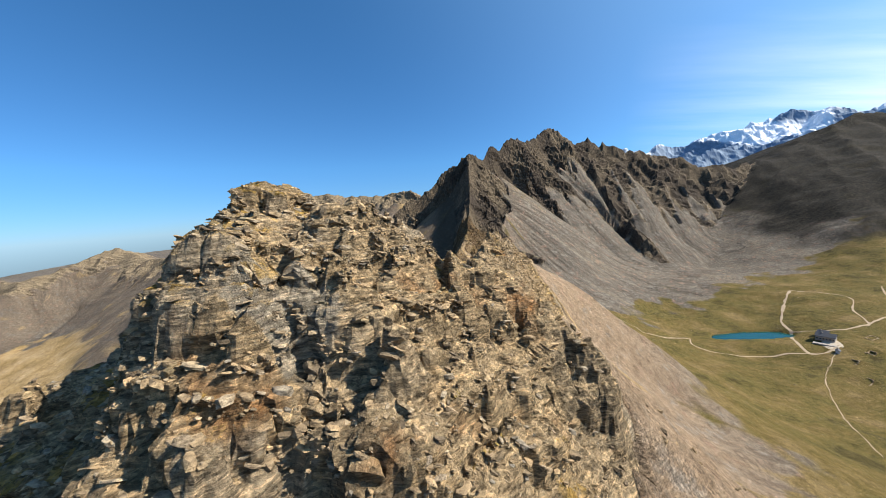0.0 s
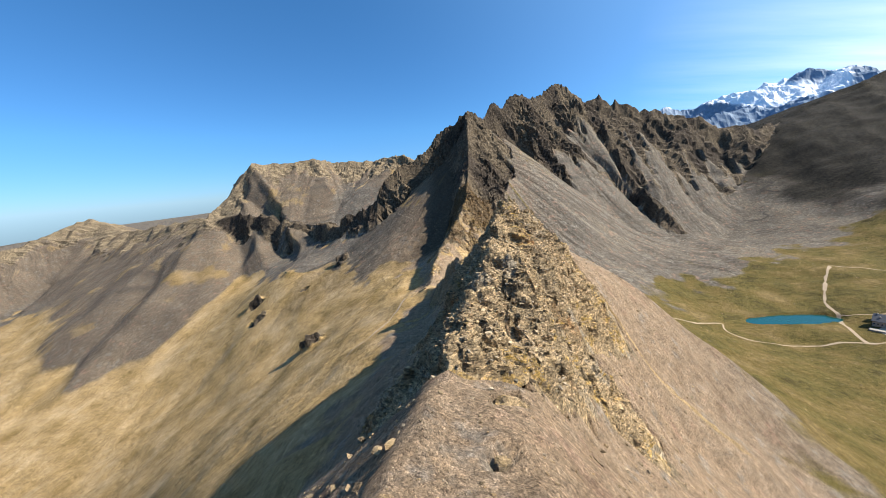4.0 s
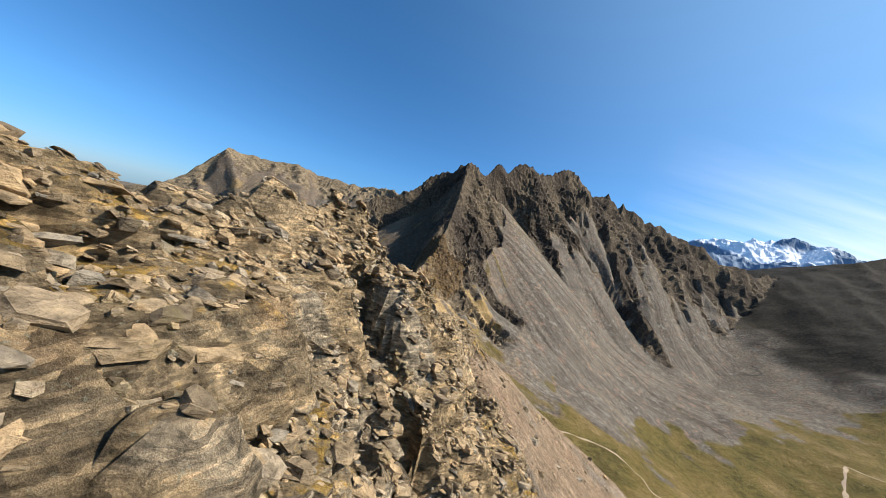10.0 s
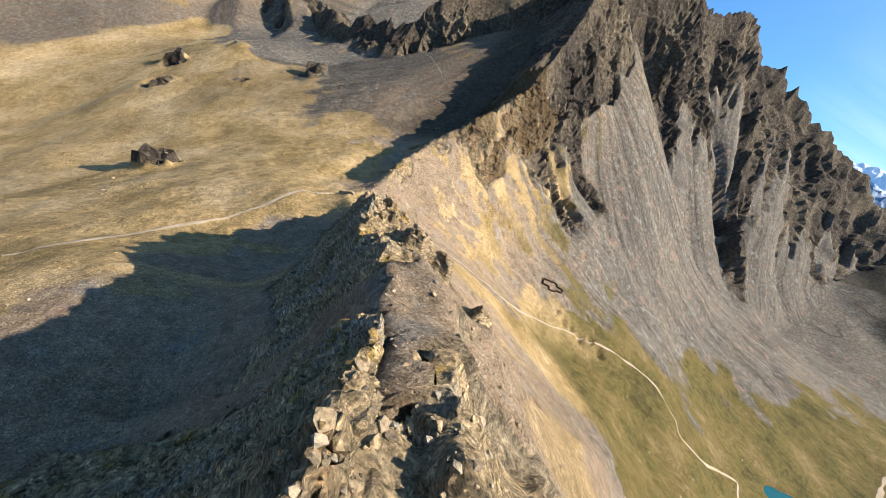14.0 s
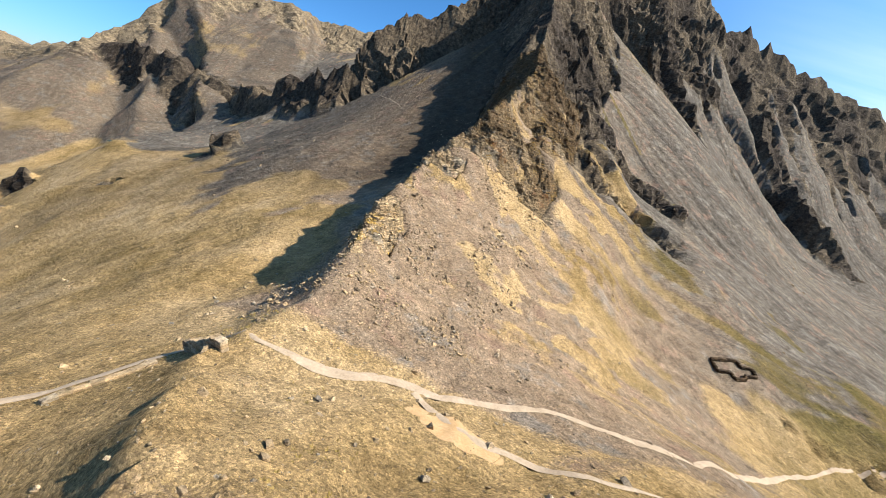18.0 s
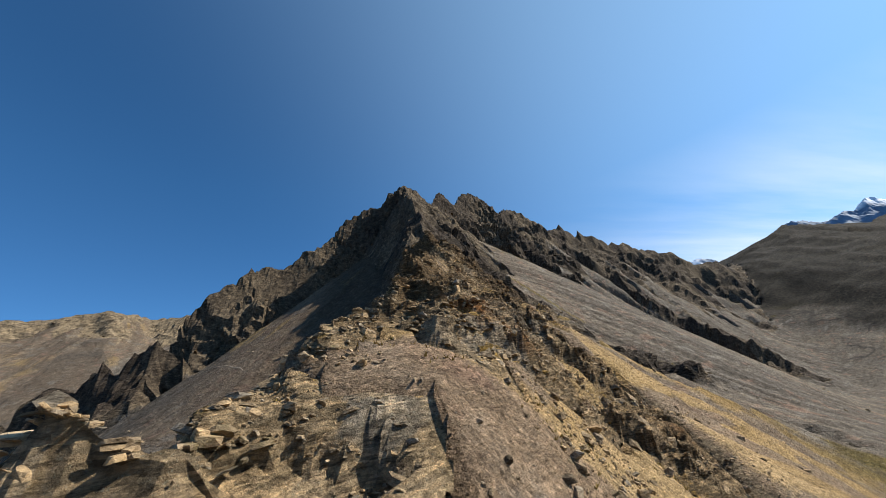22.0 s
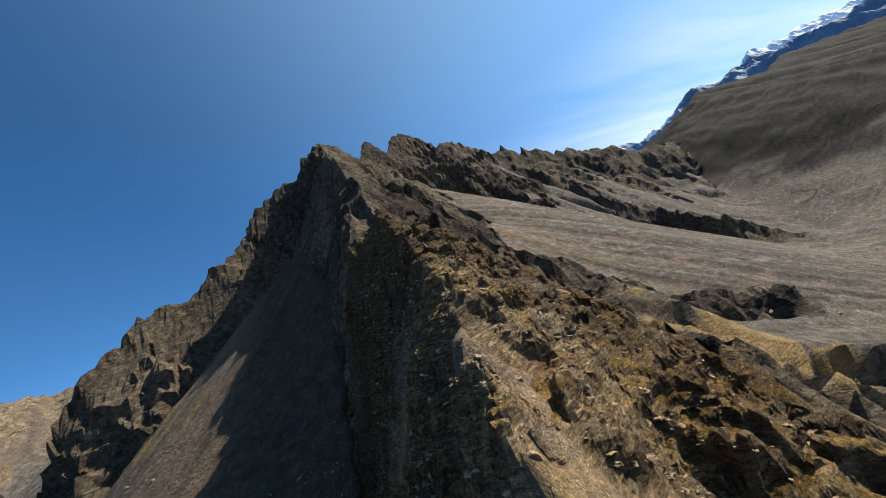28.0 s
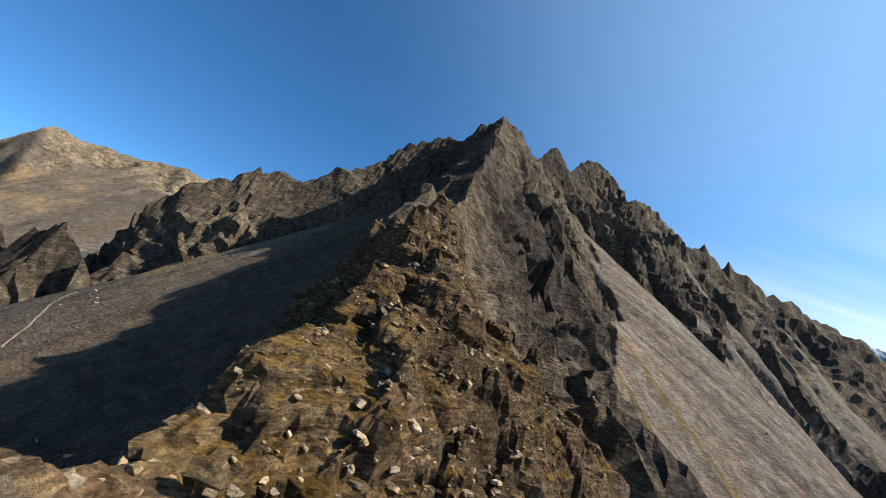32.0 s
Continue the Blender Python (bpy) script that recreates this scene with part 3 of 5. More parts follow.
    speck = ramp(nodes, links, fine, [(0.3, (0.66, 0.66, 0.66)), (0.5, (1, 1, 1)), (0.7, (1.28, 1.26, 1.24))])
    colour = mix(nodes, links, 0.85, colour, speck, "MULTIPLY")
    colour = mix(nodes, links, 0.9, colour, ramp(nodes, links, grain, [(0.32, (0.62, 0.61, 0.60)), (0.5, (1, 1, 1)), (0.68, (1.3, 1.28, 1.25))]), "MULTIPLY")
    bed = nodes.new("ShaderNodeMapping")
    bed.inputs["Rotation"].default_value, bed.inputs["Scale"].default_value = (0.1, 0.22, 0), (0.5, 0.5, 2.6)
    links.new(place, bed.inputs[0])
    layers = noise_node(nodes, links, bed.outputs[0], 0.8, 8, 0.66)
    bands = mix(nodes, links, 1.0, colour, ramp(nodes, links, layers, [(0.32, (0.22, 0.21, 0.2)), (0.5, (1, 1, 1)), (0.68, (1.6, 1.52, 1.4))]), "MULTIPLY")
    colour = mix(nodes, links, calc(nodes, links, "MULTIPLY", bare, 0.8), colour, bands)
    heights = []
    for scale, amount in ((1.3, 0.22), (5.0, 0.6), (14.0, 0.55)):
        v = nodes.new("ShaderNodeTexVoronoi")
        v.inputs["Scale"].default_value = scale
        links.new(place, v.inputs["Vector"])
        heights.append(calc(nodes, links, "SUBTRACT", 1.0, v.outputs["Distance"]))
        shade = nodes.new("ShaderNodeSeparateColor")
        links.new(v.outputs["Color"], shade.inputs[0])
        colour = mix(nodes, links, amount, colour, ramp(nodes, links, shade.outputs[0], [(0.0, (0.34, 0.34, 0.34)), (0.35, (0.85, 0.85, 0.85)), (0.75, (1.05, 1.04, 1.02)), (1.0, (1.7, 1.66, 1.6))]), "MULTIPLY")
    b = nodes["Principled BSDF"]
    colour = mix(nodes, links, 1.0, colour, ALBEDO, "MULTIPLY")
    links.new(colour, b.inputs["Base Color"])
    n1 = bump(nodes, links, grain, 0.4, 1.3, bump(nodes, links, mid, 0.8, 1.2))
    n1 = bump(nodes, links, heights[0], 0.35, 0.3, n1)
    n1 = bump(nodes, links, heights[1], 0.45, 0.12, n1)
    n1 = bump(nodes, links, layers, 0.8, 1.1, n1)
    links.new(bump(nodes, links, fine, 0.4, 0.12, n1), b.inputs["Normal"])
    return m


def plain_material(name, a, b_, scale, rough=0.9, bumpy=0.05, metal=0.0):
    m, nodes, links = material(name, rough)
    place = nodes.new("ShaderNodeTexCoord").outputs["Object"]
    f = noise_node(nodes, links, place, scale, 6, 0.65)
    g = noise_node(nodes, links, place, scale * 6, 4)
    colour = ramp(nodes, links, f, [(0.3, a), (0.7, b_)])
    colour = mix(nodes, links, 0.5, colour, ramp(nodes, links, g, [(0.3, (0.6, 0.6, 0.6)), (0.7, (1.2, 1.2, 1.2))]), "MULTIPLY")
    links.new(colour, nodes["Principled BSDF"].inputs["Base Color"])
    nodes["Principled BSDF"].inputs["Metallic"].default_value = metal
    links.new(bump(nodes, links, g, 0.6, bumpy), nodes["Principled BSDF"].inputs["Normal"])
    return m


GROUND = ground_material()


# ---- mesh helpers ----
def mesh_from(name, verts, faces, mat, smooth=False):
    me = bpy.data.meshes.new(name)
    verts, faces = np.asarray(verts, np.float32), np.asarray(faces, np.int32)
    k = faces.shape[1]
    me.vertices.add(len(verts))
    me.vertices.foreach_set("co", verts.ravel())
    me.loops.add(faces.size)
    me.loops.foreach_set("vertex_index", faces.ravel())
    me.polygons.add(len(faces))
    me.polygons.foreach_set("loop_start", np.arange(0, faces.size, k, dtype=np.int32))
    me.polygons.foreach_set("use_smooth", np.full(len(faces), smooth))
    me.update(calc_edges=True)
    me.materials.append(mat)
    return me


def grid_faces(rows, cols):
    a = (np.arange(rows - 1)[:, None] * cols + np.arange(cols - 1)[None]).ravel()
    return np.stack([a, a + 1, a + cols + 1, a + cols], 1)


# ---- ground ----
def cells(x, y, size, seed, turn=0.4, long=1.5):
    """Jointed blocks in plan: centre of the block, distance to its joint, and three values of its own."""
    c, sn = math.cos(turn), math.sin(turn)
    u, v = (c * x + sn * y) / (size * long), (-sn * x + c * y) / size
    iu, iv = np.floor(u), np.floor(v)
    d1, d2 = np.full(x.shape, 9.0), np.full(x.shape, 9.0)
    cu, cv, ci, cj = u * 0, v * 0, iu * 0, iv * 0
    for a in (-1, 0, 1):
        for b in (-1, 0, 1):
            i, j = iu + a, iv + b
            pu, pv = i + 0.5 + 0.42 * lattice(i, j, seed), j + 0.5 + 0.42 * lattice(i, j, seed + 1)
            d = np.maximum(np.abs(u - pu), np.abs(v - pv)) + 0.35 * np.minimum(np.abs(u - pu), np.abs(v - pv))
            first = d < d1
            d2 = np.where(first, d1, np.minimum(d2, d))
            cu, cv, ci, cj = np.where(first, pu, cu), np.where(first, pv, cv), np.where(first, i, ci), np.where(first, j, cj)
            d1 = np.where(first, d, d1)
    cx, cy = cu * size * long * c - cv * size * sn, cu * size * long * sn + cv * size * c
    return cx, cy, (d2 - d1) * size, lattice(ci, cj, seed + 2), lattice(ci, cj, seed + 3), lattice(ci, cj, seed + 4)


XX, YY = np.meshgrid(GX, GY)
H, ROCK, GRASS, WARM, DARK, ALONG, DIST, HEATH_SHADE, GOLD = land(XX, YY)
# the peaks and cliffs break into ribs and blocks along their joints
soft_h = H.copy()
for _ in range(6):
    soft_h[1:-1] = 0.25 * soft_h[:-2] + 0.5 * soft_h[1:-1] + 0.25 * soft_h[2:]
    soft_h[:, 1:-1] = 0.25 * soft_h[:, :-2] + 0.5 * soft_h[:, 1:-1] + 0.25 * soft_h[:, 2:]
slope_y, slope_x = np.gradient(soft_h, GY, GX)
far_rock = (ROCK > 0.03) & ((np.abs(XX - 15) > 38) | (YY > 485))
MX, MY = XX.copy(), YY.copy()
fx_, fy_, fr = slope_x[far_rock], slope_y[far_rock], np.clip(ROCK[far_rock] * 1.3, 0, 1)
fd = DIST[far_rock]
px, py, pz = XX[far_rock], YY[far_rock], soft_h[far_rock]
# sheets of rock that slant across the faces, cut by gullies, then blocks at three sizes
qx, qy = px + 0.55 * pz + 9 * fbm(px / 40, py / 40, 3, 600), py + 0.35 * pz + 9 * fbm(px / 40, py / 40, 3, 610)
out = 5.0 * crags(qx / 62, qy / 62, 4, 620, 0.5) - 1.5
for size, lump, seed in ((19, 0.11, 400), (8.5, 0.13, 410), (4.2, 0.12, 420)):
    wx, wy = qx + 0.35 * size * fbm(qx / size, qy / size, 2, seed + 50), qy + 0.35 * size * fbm(qx / size, qy / size, 2, seed + 60)
    _, _, gap, r1, r2, r3 = cells(wx, wy, size, seed, 0.5 + 0.5 * (seed % 3), 1.5)
    out = out + lump * size * (r1 + 0.5 * r2 * (r3 > 0)) - 0.14 * size * (r3 > -0.2) * step(0.16 * size, 0, gap)
bedding = pz + 0.35 * px - 0.15 * py + 2.5 * fbm(px / 25, py / 25, 3, 630)
bedding = bedding / 7.5 + 0.5 * fbm(px / 60, py / 60, 2, 635)
out = out + 2.2 * (step(0.35, 0.9, bedding - np.floor(bedding)) - 0.5) * (0.4 + 0.6 * (fbm(px / 30, py / 30, 2, 640) > 0))
calm = (0.30 + 0.70 * step(0, 22, fd)) * np.where(HEATH_SHADE[far_rock] > 0.4, 0.15, 1) * fr
out = np.clip(out, -8, 9) * calm
long = np.sqrt(1 + fx_**2 + fy_**2)
MX[far_rock] -= 0.9 * out * fx_ / long
MY[far_rock] -= 0.9 * out * fy_ / long
H[far_rock] += out / long
# bed of the rock that stands out along the crest
CREST_X, CREST_Y = [p[0] for p in NEAR_CREST], [p[1] for p in NEAR_CREST]
OUTCROPS = [
    (-22, 26, 9, 10),     (-14, 26, 14, 13), (-6, 13, 12, 9), (4, 26, 7, 9), (3, 38, 5, 5), (12, 128, 10, 8), (17, 141, 9, 8), (23, 153, 8, 8), (9, 106, 6, 7), (5, 92, 5, 6),
    (26, 173, 6, 7), (19, 206, 3, 9), (-9, 354, 2.5, 3), (-3, 379, 4, 4), (9, 399, 8, 7), (13, 412, 6, 6), (28, 456, 10, 9), (32, 478, 10, 10), (-2, 57, 5, 7), (24, 163, 8, 9), (17, 116, 7, 6), (2, 268, 8, 10), (5, 250, 8, 10), (-5, 287, 6, 7),
]
GAP = 0.24
BU, BV = np.arange(-30, 30.1, GAP), np.arange(-4, 502, GAP)
UU, BY = np.meshgrid(BU, BV)
BX = UU + np.interp(BY, CREST_Y, CREST_X)


def between(field, x, y):
    i, j = np.clip(np.searchsorted(GX, x) - 1, 0, len(GX) - 2), np.clip(np.searchsorted(GY, y) - 1, 0, len(GY) - 2)
    fx, fy = (x - GX[i]) / (GX[i + 1] - GX[i]), (y - GY[j]) / (GY[j + 1] - GY[j])
    return (field[j, i] * (1 - fx) + field[j, i + 1] * fx) * (1 - fy) + (field[j + 1, i] * (1 - fx) + field[j + 1, i + 1] * fx) * fy


def out_of_ground(x, y, u):
    bare = 0.12 * step(80, 95, y) * step(225, 205, y) + 0.85 * between(ROCK, x, y) + 0.22 * fbm(x / 9, y / 9, 4, 430)
    for ox, oy, rx, ry in OUTCROPS:
        bare = bare + 0.95 * np.exp(-((((x - ox) / rx) ** 2 + ((y - oy) / ry) ** 2) ** 2))
    bare = bare - 0.7 * step(180, 190, y) * step(232, 222, y) * step(-2, 3, u)
    return step(0.22, 0.80, bare) * step(30, 23, np.abs(u))


PLAIN = H.copy()
DIP_X, DIP_Y = -0.20, 0.08
BARE = out_of_ground(BX, BY, UU)
stood = BARE > 0.01
bx, by = BX[stood], BY[stood]
firm = np.clip(BARE[stood] * 1.1, 0, 1)
# crags at two sizes, then blocks that lean and stand out along their joints
rise = 1.5 + 0.9 * crags(bx / 10, by / 10, 2, 432) + 0.45 * crags(bx / 3.6, by / 3.6, 3, 436) + 0.27 * crags(bx / 1.2, by / 1.2, 2, 438)
for size, lump, deep, seed, turn in ((6.5, 0.75, 1.1, 440, 0.5), (2.6, 0.36, 0.75, 450, 0.35), (1.1, 0.22, 0.42, 460, 0.7)):
    wx, wy = bx + 0.3 * size * fbm(bx / size, by / size, 3, seed + 5), by + 0.3 * size * fbm(bx / size, by / size, 3, seed + 7)
    cx, cy, gap, r1, r2, r3 = cells(wx, wy, size, seed, turn, 1.7)
    lean = (DIP_X + 0.2 * r2) * (wx - cx) + (DIP_Y + 0.2 * r3) * (wy - cy)
    rise = rise + 0.55 * np.clip(lean, -0.2 * size, 0.2 * size) + lump * r1 - deep * (0.25 + 0.75 * (r3 > 0.1)) * step(0.10 * size, 0.0, gap)
BZ = between(PLAIN, BX, BY) - 0.5
BZ[stood] += firm * (0.5 + rise * (0.85 - 0.5 * step(330, 345, by) * step(376, 364, by)))
BZ[1:-1] = 0.2 * BZ[:-2] + 0.6 * BZ[1:-1] + 0.2 * BZ[2:]
BZ[:, 1:-1] = 0.2 * BZ[:, :-2] + 0.6 * BZ[:, 1:-1] + 0.2 * BZ[:, 2:]
# thin beds: ledges on the faces, pushed out and cut back layer by layer
BED = BZ + 0.20 * BX - 0.08 * BY + 0.35 * fbm(BX / 5, BY / 5, 3, 500)
ledge = BED / 0.95 - np.floor(BED / 0.95)
shelf = BED / 3.1 + 0.4 * fbm(BX / 9, BY / 9, 2, 505)
shelf = shelf - np.floor(shelf)
BZ = BZ + np.clip(BARE * 1.2, 0, 1) * (0.55 * (step(0.4, 1.0, ledge) - ledge) + 1.5 * (step(0.45, 1.0, shelf) - shelf) + 0.10 * fbm(BX / 0.9, BY / 0.9, 2, 510))
fall_y, fall_x = np.gradient(BZ, BV, BU)
fall = np.hypot(fall_x, fall_y) + 1e-6
beds = smooth_noise(BED / 0.42, BX / 6 + BY / 7, 520) + 0.6 * smooth_noise(BED / 0.2, BX / 3 - BY / 4, 525)
push = np.clip(BARE * 1.2, 0, 1) * step(0.5, 1.3, fall) * (0.34 * beds + 0.15 * fbm(BX / 1.1, BY / 1.1, 2, 530))
OUT_X, OUT_Y = BX - push * fall_x / fall, BY - push * fall_y / fall
# the soil lies lower under the outcrops
cx_here = np.interp(YY, CREST_Y, CREST_X)
H -= 4.0 * np.where((YY > -4) & (YY < 502), step(0.03, 0.25, out_of_ground(XX, YY, XX - cx_here)), 0)
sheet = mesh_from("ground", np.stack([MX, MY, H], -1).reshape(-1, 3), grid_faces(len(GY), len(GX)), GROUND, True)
for key, values in (("rock", ROCK), ("grass", GRASS), ("warm", WARM), ("dark", DARK), ("along", ALONG), ("down", DIST), ("heath_shade", HEATH_SHADE), ("gold", GOLD)):
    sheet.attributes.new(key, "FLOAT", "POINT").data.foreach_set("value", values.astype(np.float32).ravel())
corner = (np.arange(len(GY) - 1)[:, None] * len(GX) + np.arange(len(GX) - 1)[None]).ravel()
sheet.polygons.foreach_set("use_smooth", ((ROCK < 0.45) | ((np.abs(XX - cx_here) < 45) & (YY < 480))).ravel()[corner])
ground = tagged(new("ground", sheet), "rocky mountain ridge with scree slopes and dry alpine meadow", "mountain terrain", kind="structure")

# ---- lake ----
water, wn, wl = material("lake_water", 0.12)
wn["Principled BSDF"].inputs["Specular IOR Level"].default_value = 0.15
wn["Principled BSDF"].inputs["Base Color"].default_value = (0.004, 0.058, 0.064, 1)
wplace = wn.new("ShaderNodeNewGeometry").outputs["Position"]
wl.new(bump(wn, wl, noise_node(wn, wl, wplace, 0.8), 0.15, 0.1), wn["Principled BSDF"].inputs["Normal"])
LAKE_Z = 0.0


def flat_disc(name, cx, cy, z, rx, ry, turn, mat):
    pts = [(cx, cy, z)]
    for a in np.linspace(0, 2 * math.pi, 48, endpoint=False):
        u, v = rx * math.cos(a), ry * math.sin(a)
        pts.append((cx + u * math.cos(turn) - v * math.sin(turn), cy + u * math.sin(turn) + v * math.cos(turn), z))
    return mesh_from(name, pts, [(0, k, k % 48 + 1) for k in range(1, 49)], mat)


tagged(new("water", flat_disc("lake", 305, 351, LAKE_Z, 46, 17, -0.1, water)), "small turquoise mountain lake in the meadow", "lake", kind="structure")

tagged(new("water", flat_disc("pond", -200, 500, 46.75, 11, 6, 0.1, water)), "small shallow pond in the golden meadow", "pond", kind="structure")

# ---- paths trodden across the meadow and the saddle ----
DUST = plain_material("trodden_dust", (0.31, 0.235, 0.16), (0.44, 0.345, 0.245), 0.6, 0.95, 0.04)


def smooth_line(points, gap):
    p = np.array(points, float)
    out = []
    for k in range(len(p) - 1):
        a, b, c, d = p[max(k - 1, 0)], p[k], p[k + 1], p[min(k + 2, len(p) - 1)]
        n = max(int(np.linalg.norm(c - b) / gap), 1)
        for f in np.arange(n) / n:
            out.append(0.5 * (2 * b + (c - a) * f + (2 * a - 5 * b + 4 * c - d) * f**2 + (3 * b - a - 3 * c + d) * f**3))
    out.append(p[-1])
    return np.array(out)


def path_strip(points, width, label, seed):
    line = smooth_line(points, 1.5)
    way = np.gradient(line, axis=0)
    way /= np.linalg.norm(way, axis=1, keepdims=True) + 1e-9
    across = np.stack([way[:, 1], -way[:, 0]], 1)
    s = np.arange(len(line)) * 1.5
    w = 0.8 * width * (1 + 0.45 * fbm(s / 9, s * 0 + seed, 3, seed))
    mid = 0.4 * fbm(s / 7, s * 0 + seed + 9, 2, seed)
    cols = []
    for k in np.linspace(-0.5, 0.5, 5):
        q = line + across * (w * k + mid)[:, None]
        cols.append(np.column_stack([q, height_at(q[:, 0], q[:, 1]) + 0.16 - 0.2 * abs(k)]))
    v = np.stack(cols, 1).reshape(-1, 3)
    return tagged(new("path", mesh_from("path", v, grid_faces(len(line), 5), DUST, True)), label, "footpath", kind="structure")


path_strip([(425, 435), (390, 406), (362, 379), (350, 366), (343, 349), (329, 333), (319, 315), (315, 303)], 2.6, "pale dusty footpath past the lake", 1)
path_strip([(315, 303), (303, 308), (280, 311), (258, 312), (242, 316), (231, 325), (232, 336), (236, 344), (220, 342), (204, 338), (190, 343), (186, 354), (171, 363), (139, 363), (111, 358), (78, 344), (46, 328), (33, 325)], 1.5, "pale footpath winding from the hut up to the saddle", 2)
path_strip([(33, 325), (23, 325), (15, 322), (7, 320), (-1, 319), (-7, 318), (-14, 319), (-21, 321), (-27, 314), (-31, 305), (-37, 290), (-48, 268), (-60, 240)], 1.4, "wide dusty path crossing the saddle", 3)
path_strip([(315, 303), (324, 300), (336, 303), (341, 308)], 3.2, "gravel drive up to the hut", 4)
path_strip([(425, 435), (442, 422), (455, 407), (452, 390), (425, 366), (407, 337), (398, 334)], 1.8, "thin path looping behind the lake", 5)
path_strip([(339, 303), (318, 288), (285, 262), (262, 234), (240, 205), (215, 170)], 0.7, "straight worn track below the hut", 6)
path_strip([(344, 348), (358, 338), (378, 333), (404, 336), (433, 345), (459, 359), (520, 420)], 1.8, "pale path leading up the valley", 7)
path_strip([(4, 319), (9, 314), (15, 312), (24, 311), (34, 313), (50, 318)], 1.0, "faint side path below the saddle", 8)

path_strip([(-40, 520), (-48, 532), (-58, 545), (-64, 556), (-70, 562)], 0.5, "thin trail across the grey scree", 9)

# ---- rocks ----
def rock_material(name, shade):
    m, nodes, links = material(name, 0.88)
    place = nodes.new("ShaderNodeNewGeometry")
    info = nodes.new("ShaderNodeObjectInfo").outputs["Random"]
    pick = calc(nodes, links, "FRACT", calc(nodes, links, "ADD", info, place.outputs["Random Per Island"]), 0)
    squash = nodes.new("ShaderNodeMapping")
    squash.inputs["Rotation"].default_value = (0.1, 0.22, 0)
    squash.inputs["Scale"].default_value = (1.7, 1.7, 5)
    links.new(place.outputs["Position"], squash.inputs[0])
    band = noise_node(nodes, links, squash.outputs[0], 0.9, 8, 0.65)
    fine = noise_node(nodes, links, place.outputs["Position"], 4.0, 6, 0.7)
    tone = ramp(nodes, links, pick, [(0.0, (0.21, 0.165, 0.115)), (0.35, (0.43, 0.325, 0.205)), (0.65, (0.60, 0.43, 0.25)), (0.85, (0.36, 0.315, 0.25)), (1.0, (0.68, 0.53, 0.35))])
    colour = mix(nodes, links, 0.85, tone, ramp(nodes, links, band, [(0.32, (0.22, 0.2, 0.18)), (0.5, (0.95, 0.93, 0.9)), (0.68, (1.5, 1.44, 1.3))]), "MULTIPLY")
    colour = mix(nodes, links, 0.8, colour, ramp(nodes, links, fine, [(0.3, (0.5, 0.5, 0.5)), (0.5, (1, 1, 1)), (0.7, (1.4, 1.38, 1.34))]), "MULTIPLY")
    lichen = nodes.new("ShaderNodeMapRange")
    lichen.inputs[1].default_value, lichen.inputs[2].default_value = 0.56, 0.68
    links.new(noise_node(nodes, links, place.outputs["Position"], 0.55, 7, 0.7), lichen.inputs[0])
    colour = mix(nodes, links, calc(nodes, links, "MULTIPLY", lichen.outputs[0], 0.55), colour, (0.27, 0.22, 0.10))
    colour = mix(nodes, links, 1.0, colour, tuple(a * c for a, c in zip(ALBEDO, shade)), "MULTIPLY")
    b = nodes["Principled BSDF"]
    links.new(colour, b.inputs["Base Color"])
    links.new(bump(nodes, links, fine, 0.8, 0.12, bump(nodes, links, band, 0.9, 0.25)), b.inputs["Normal"])
    return m


SCHIST = rock_material("schist", (1.0, 1.0, 1.0))
DARK_SCHIST = rock_material("dark_schist", (0.21, 0.19, 0.18))


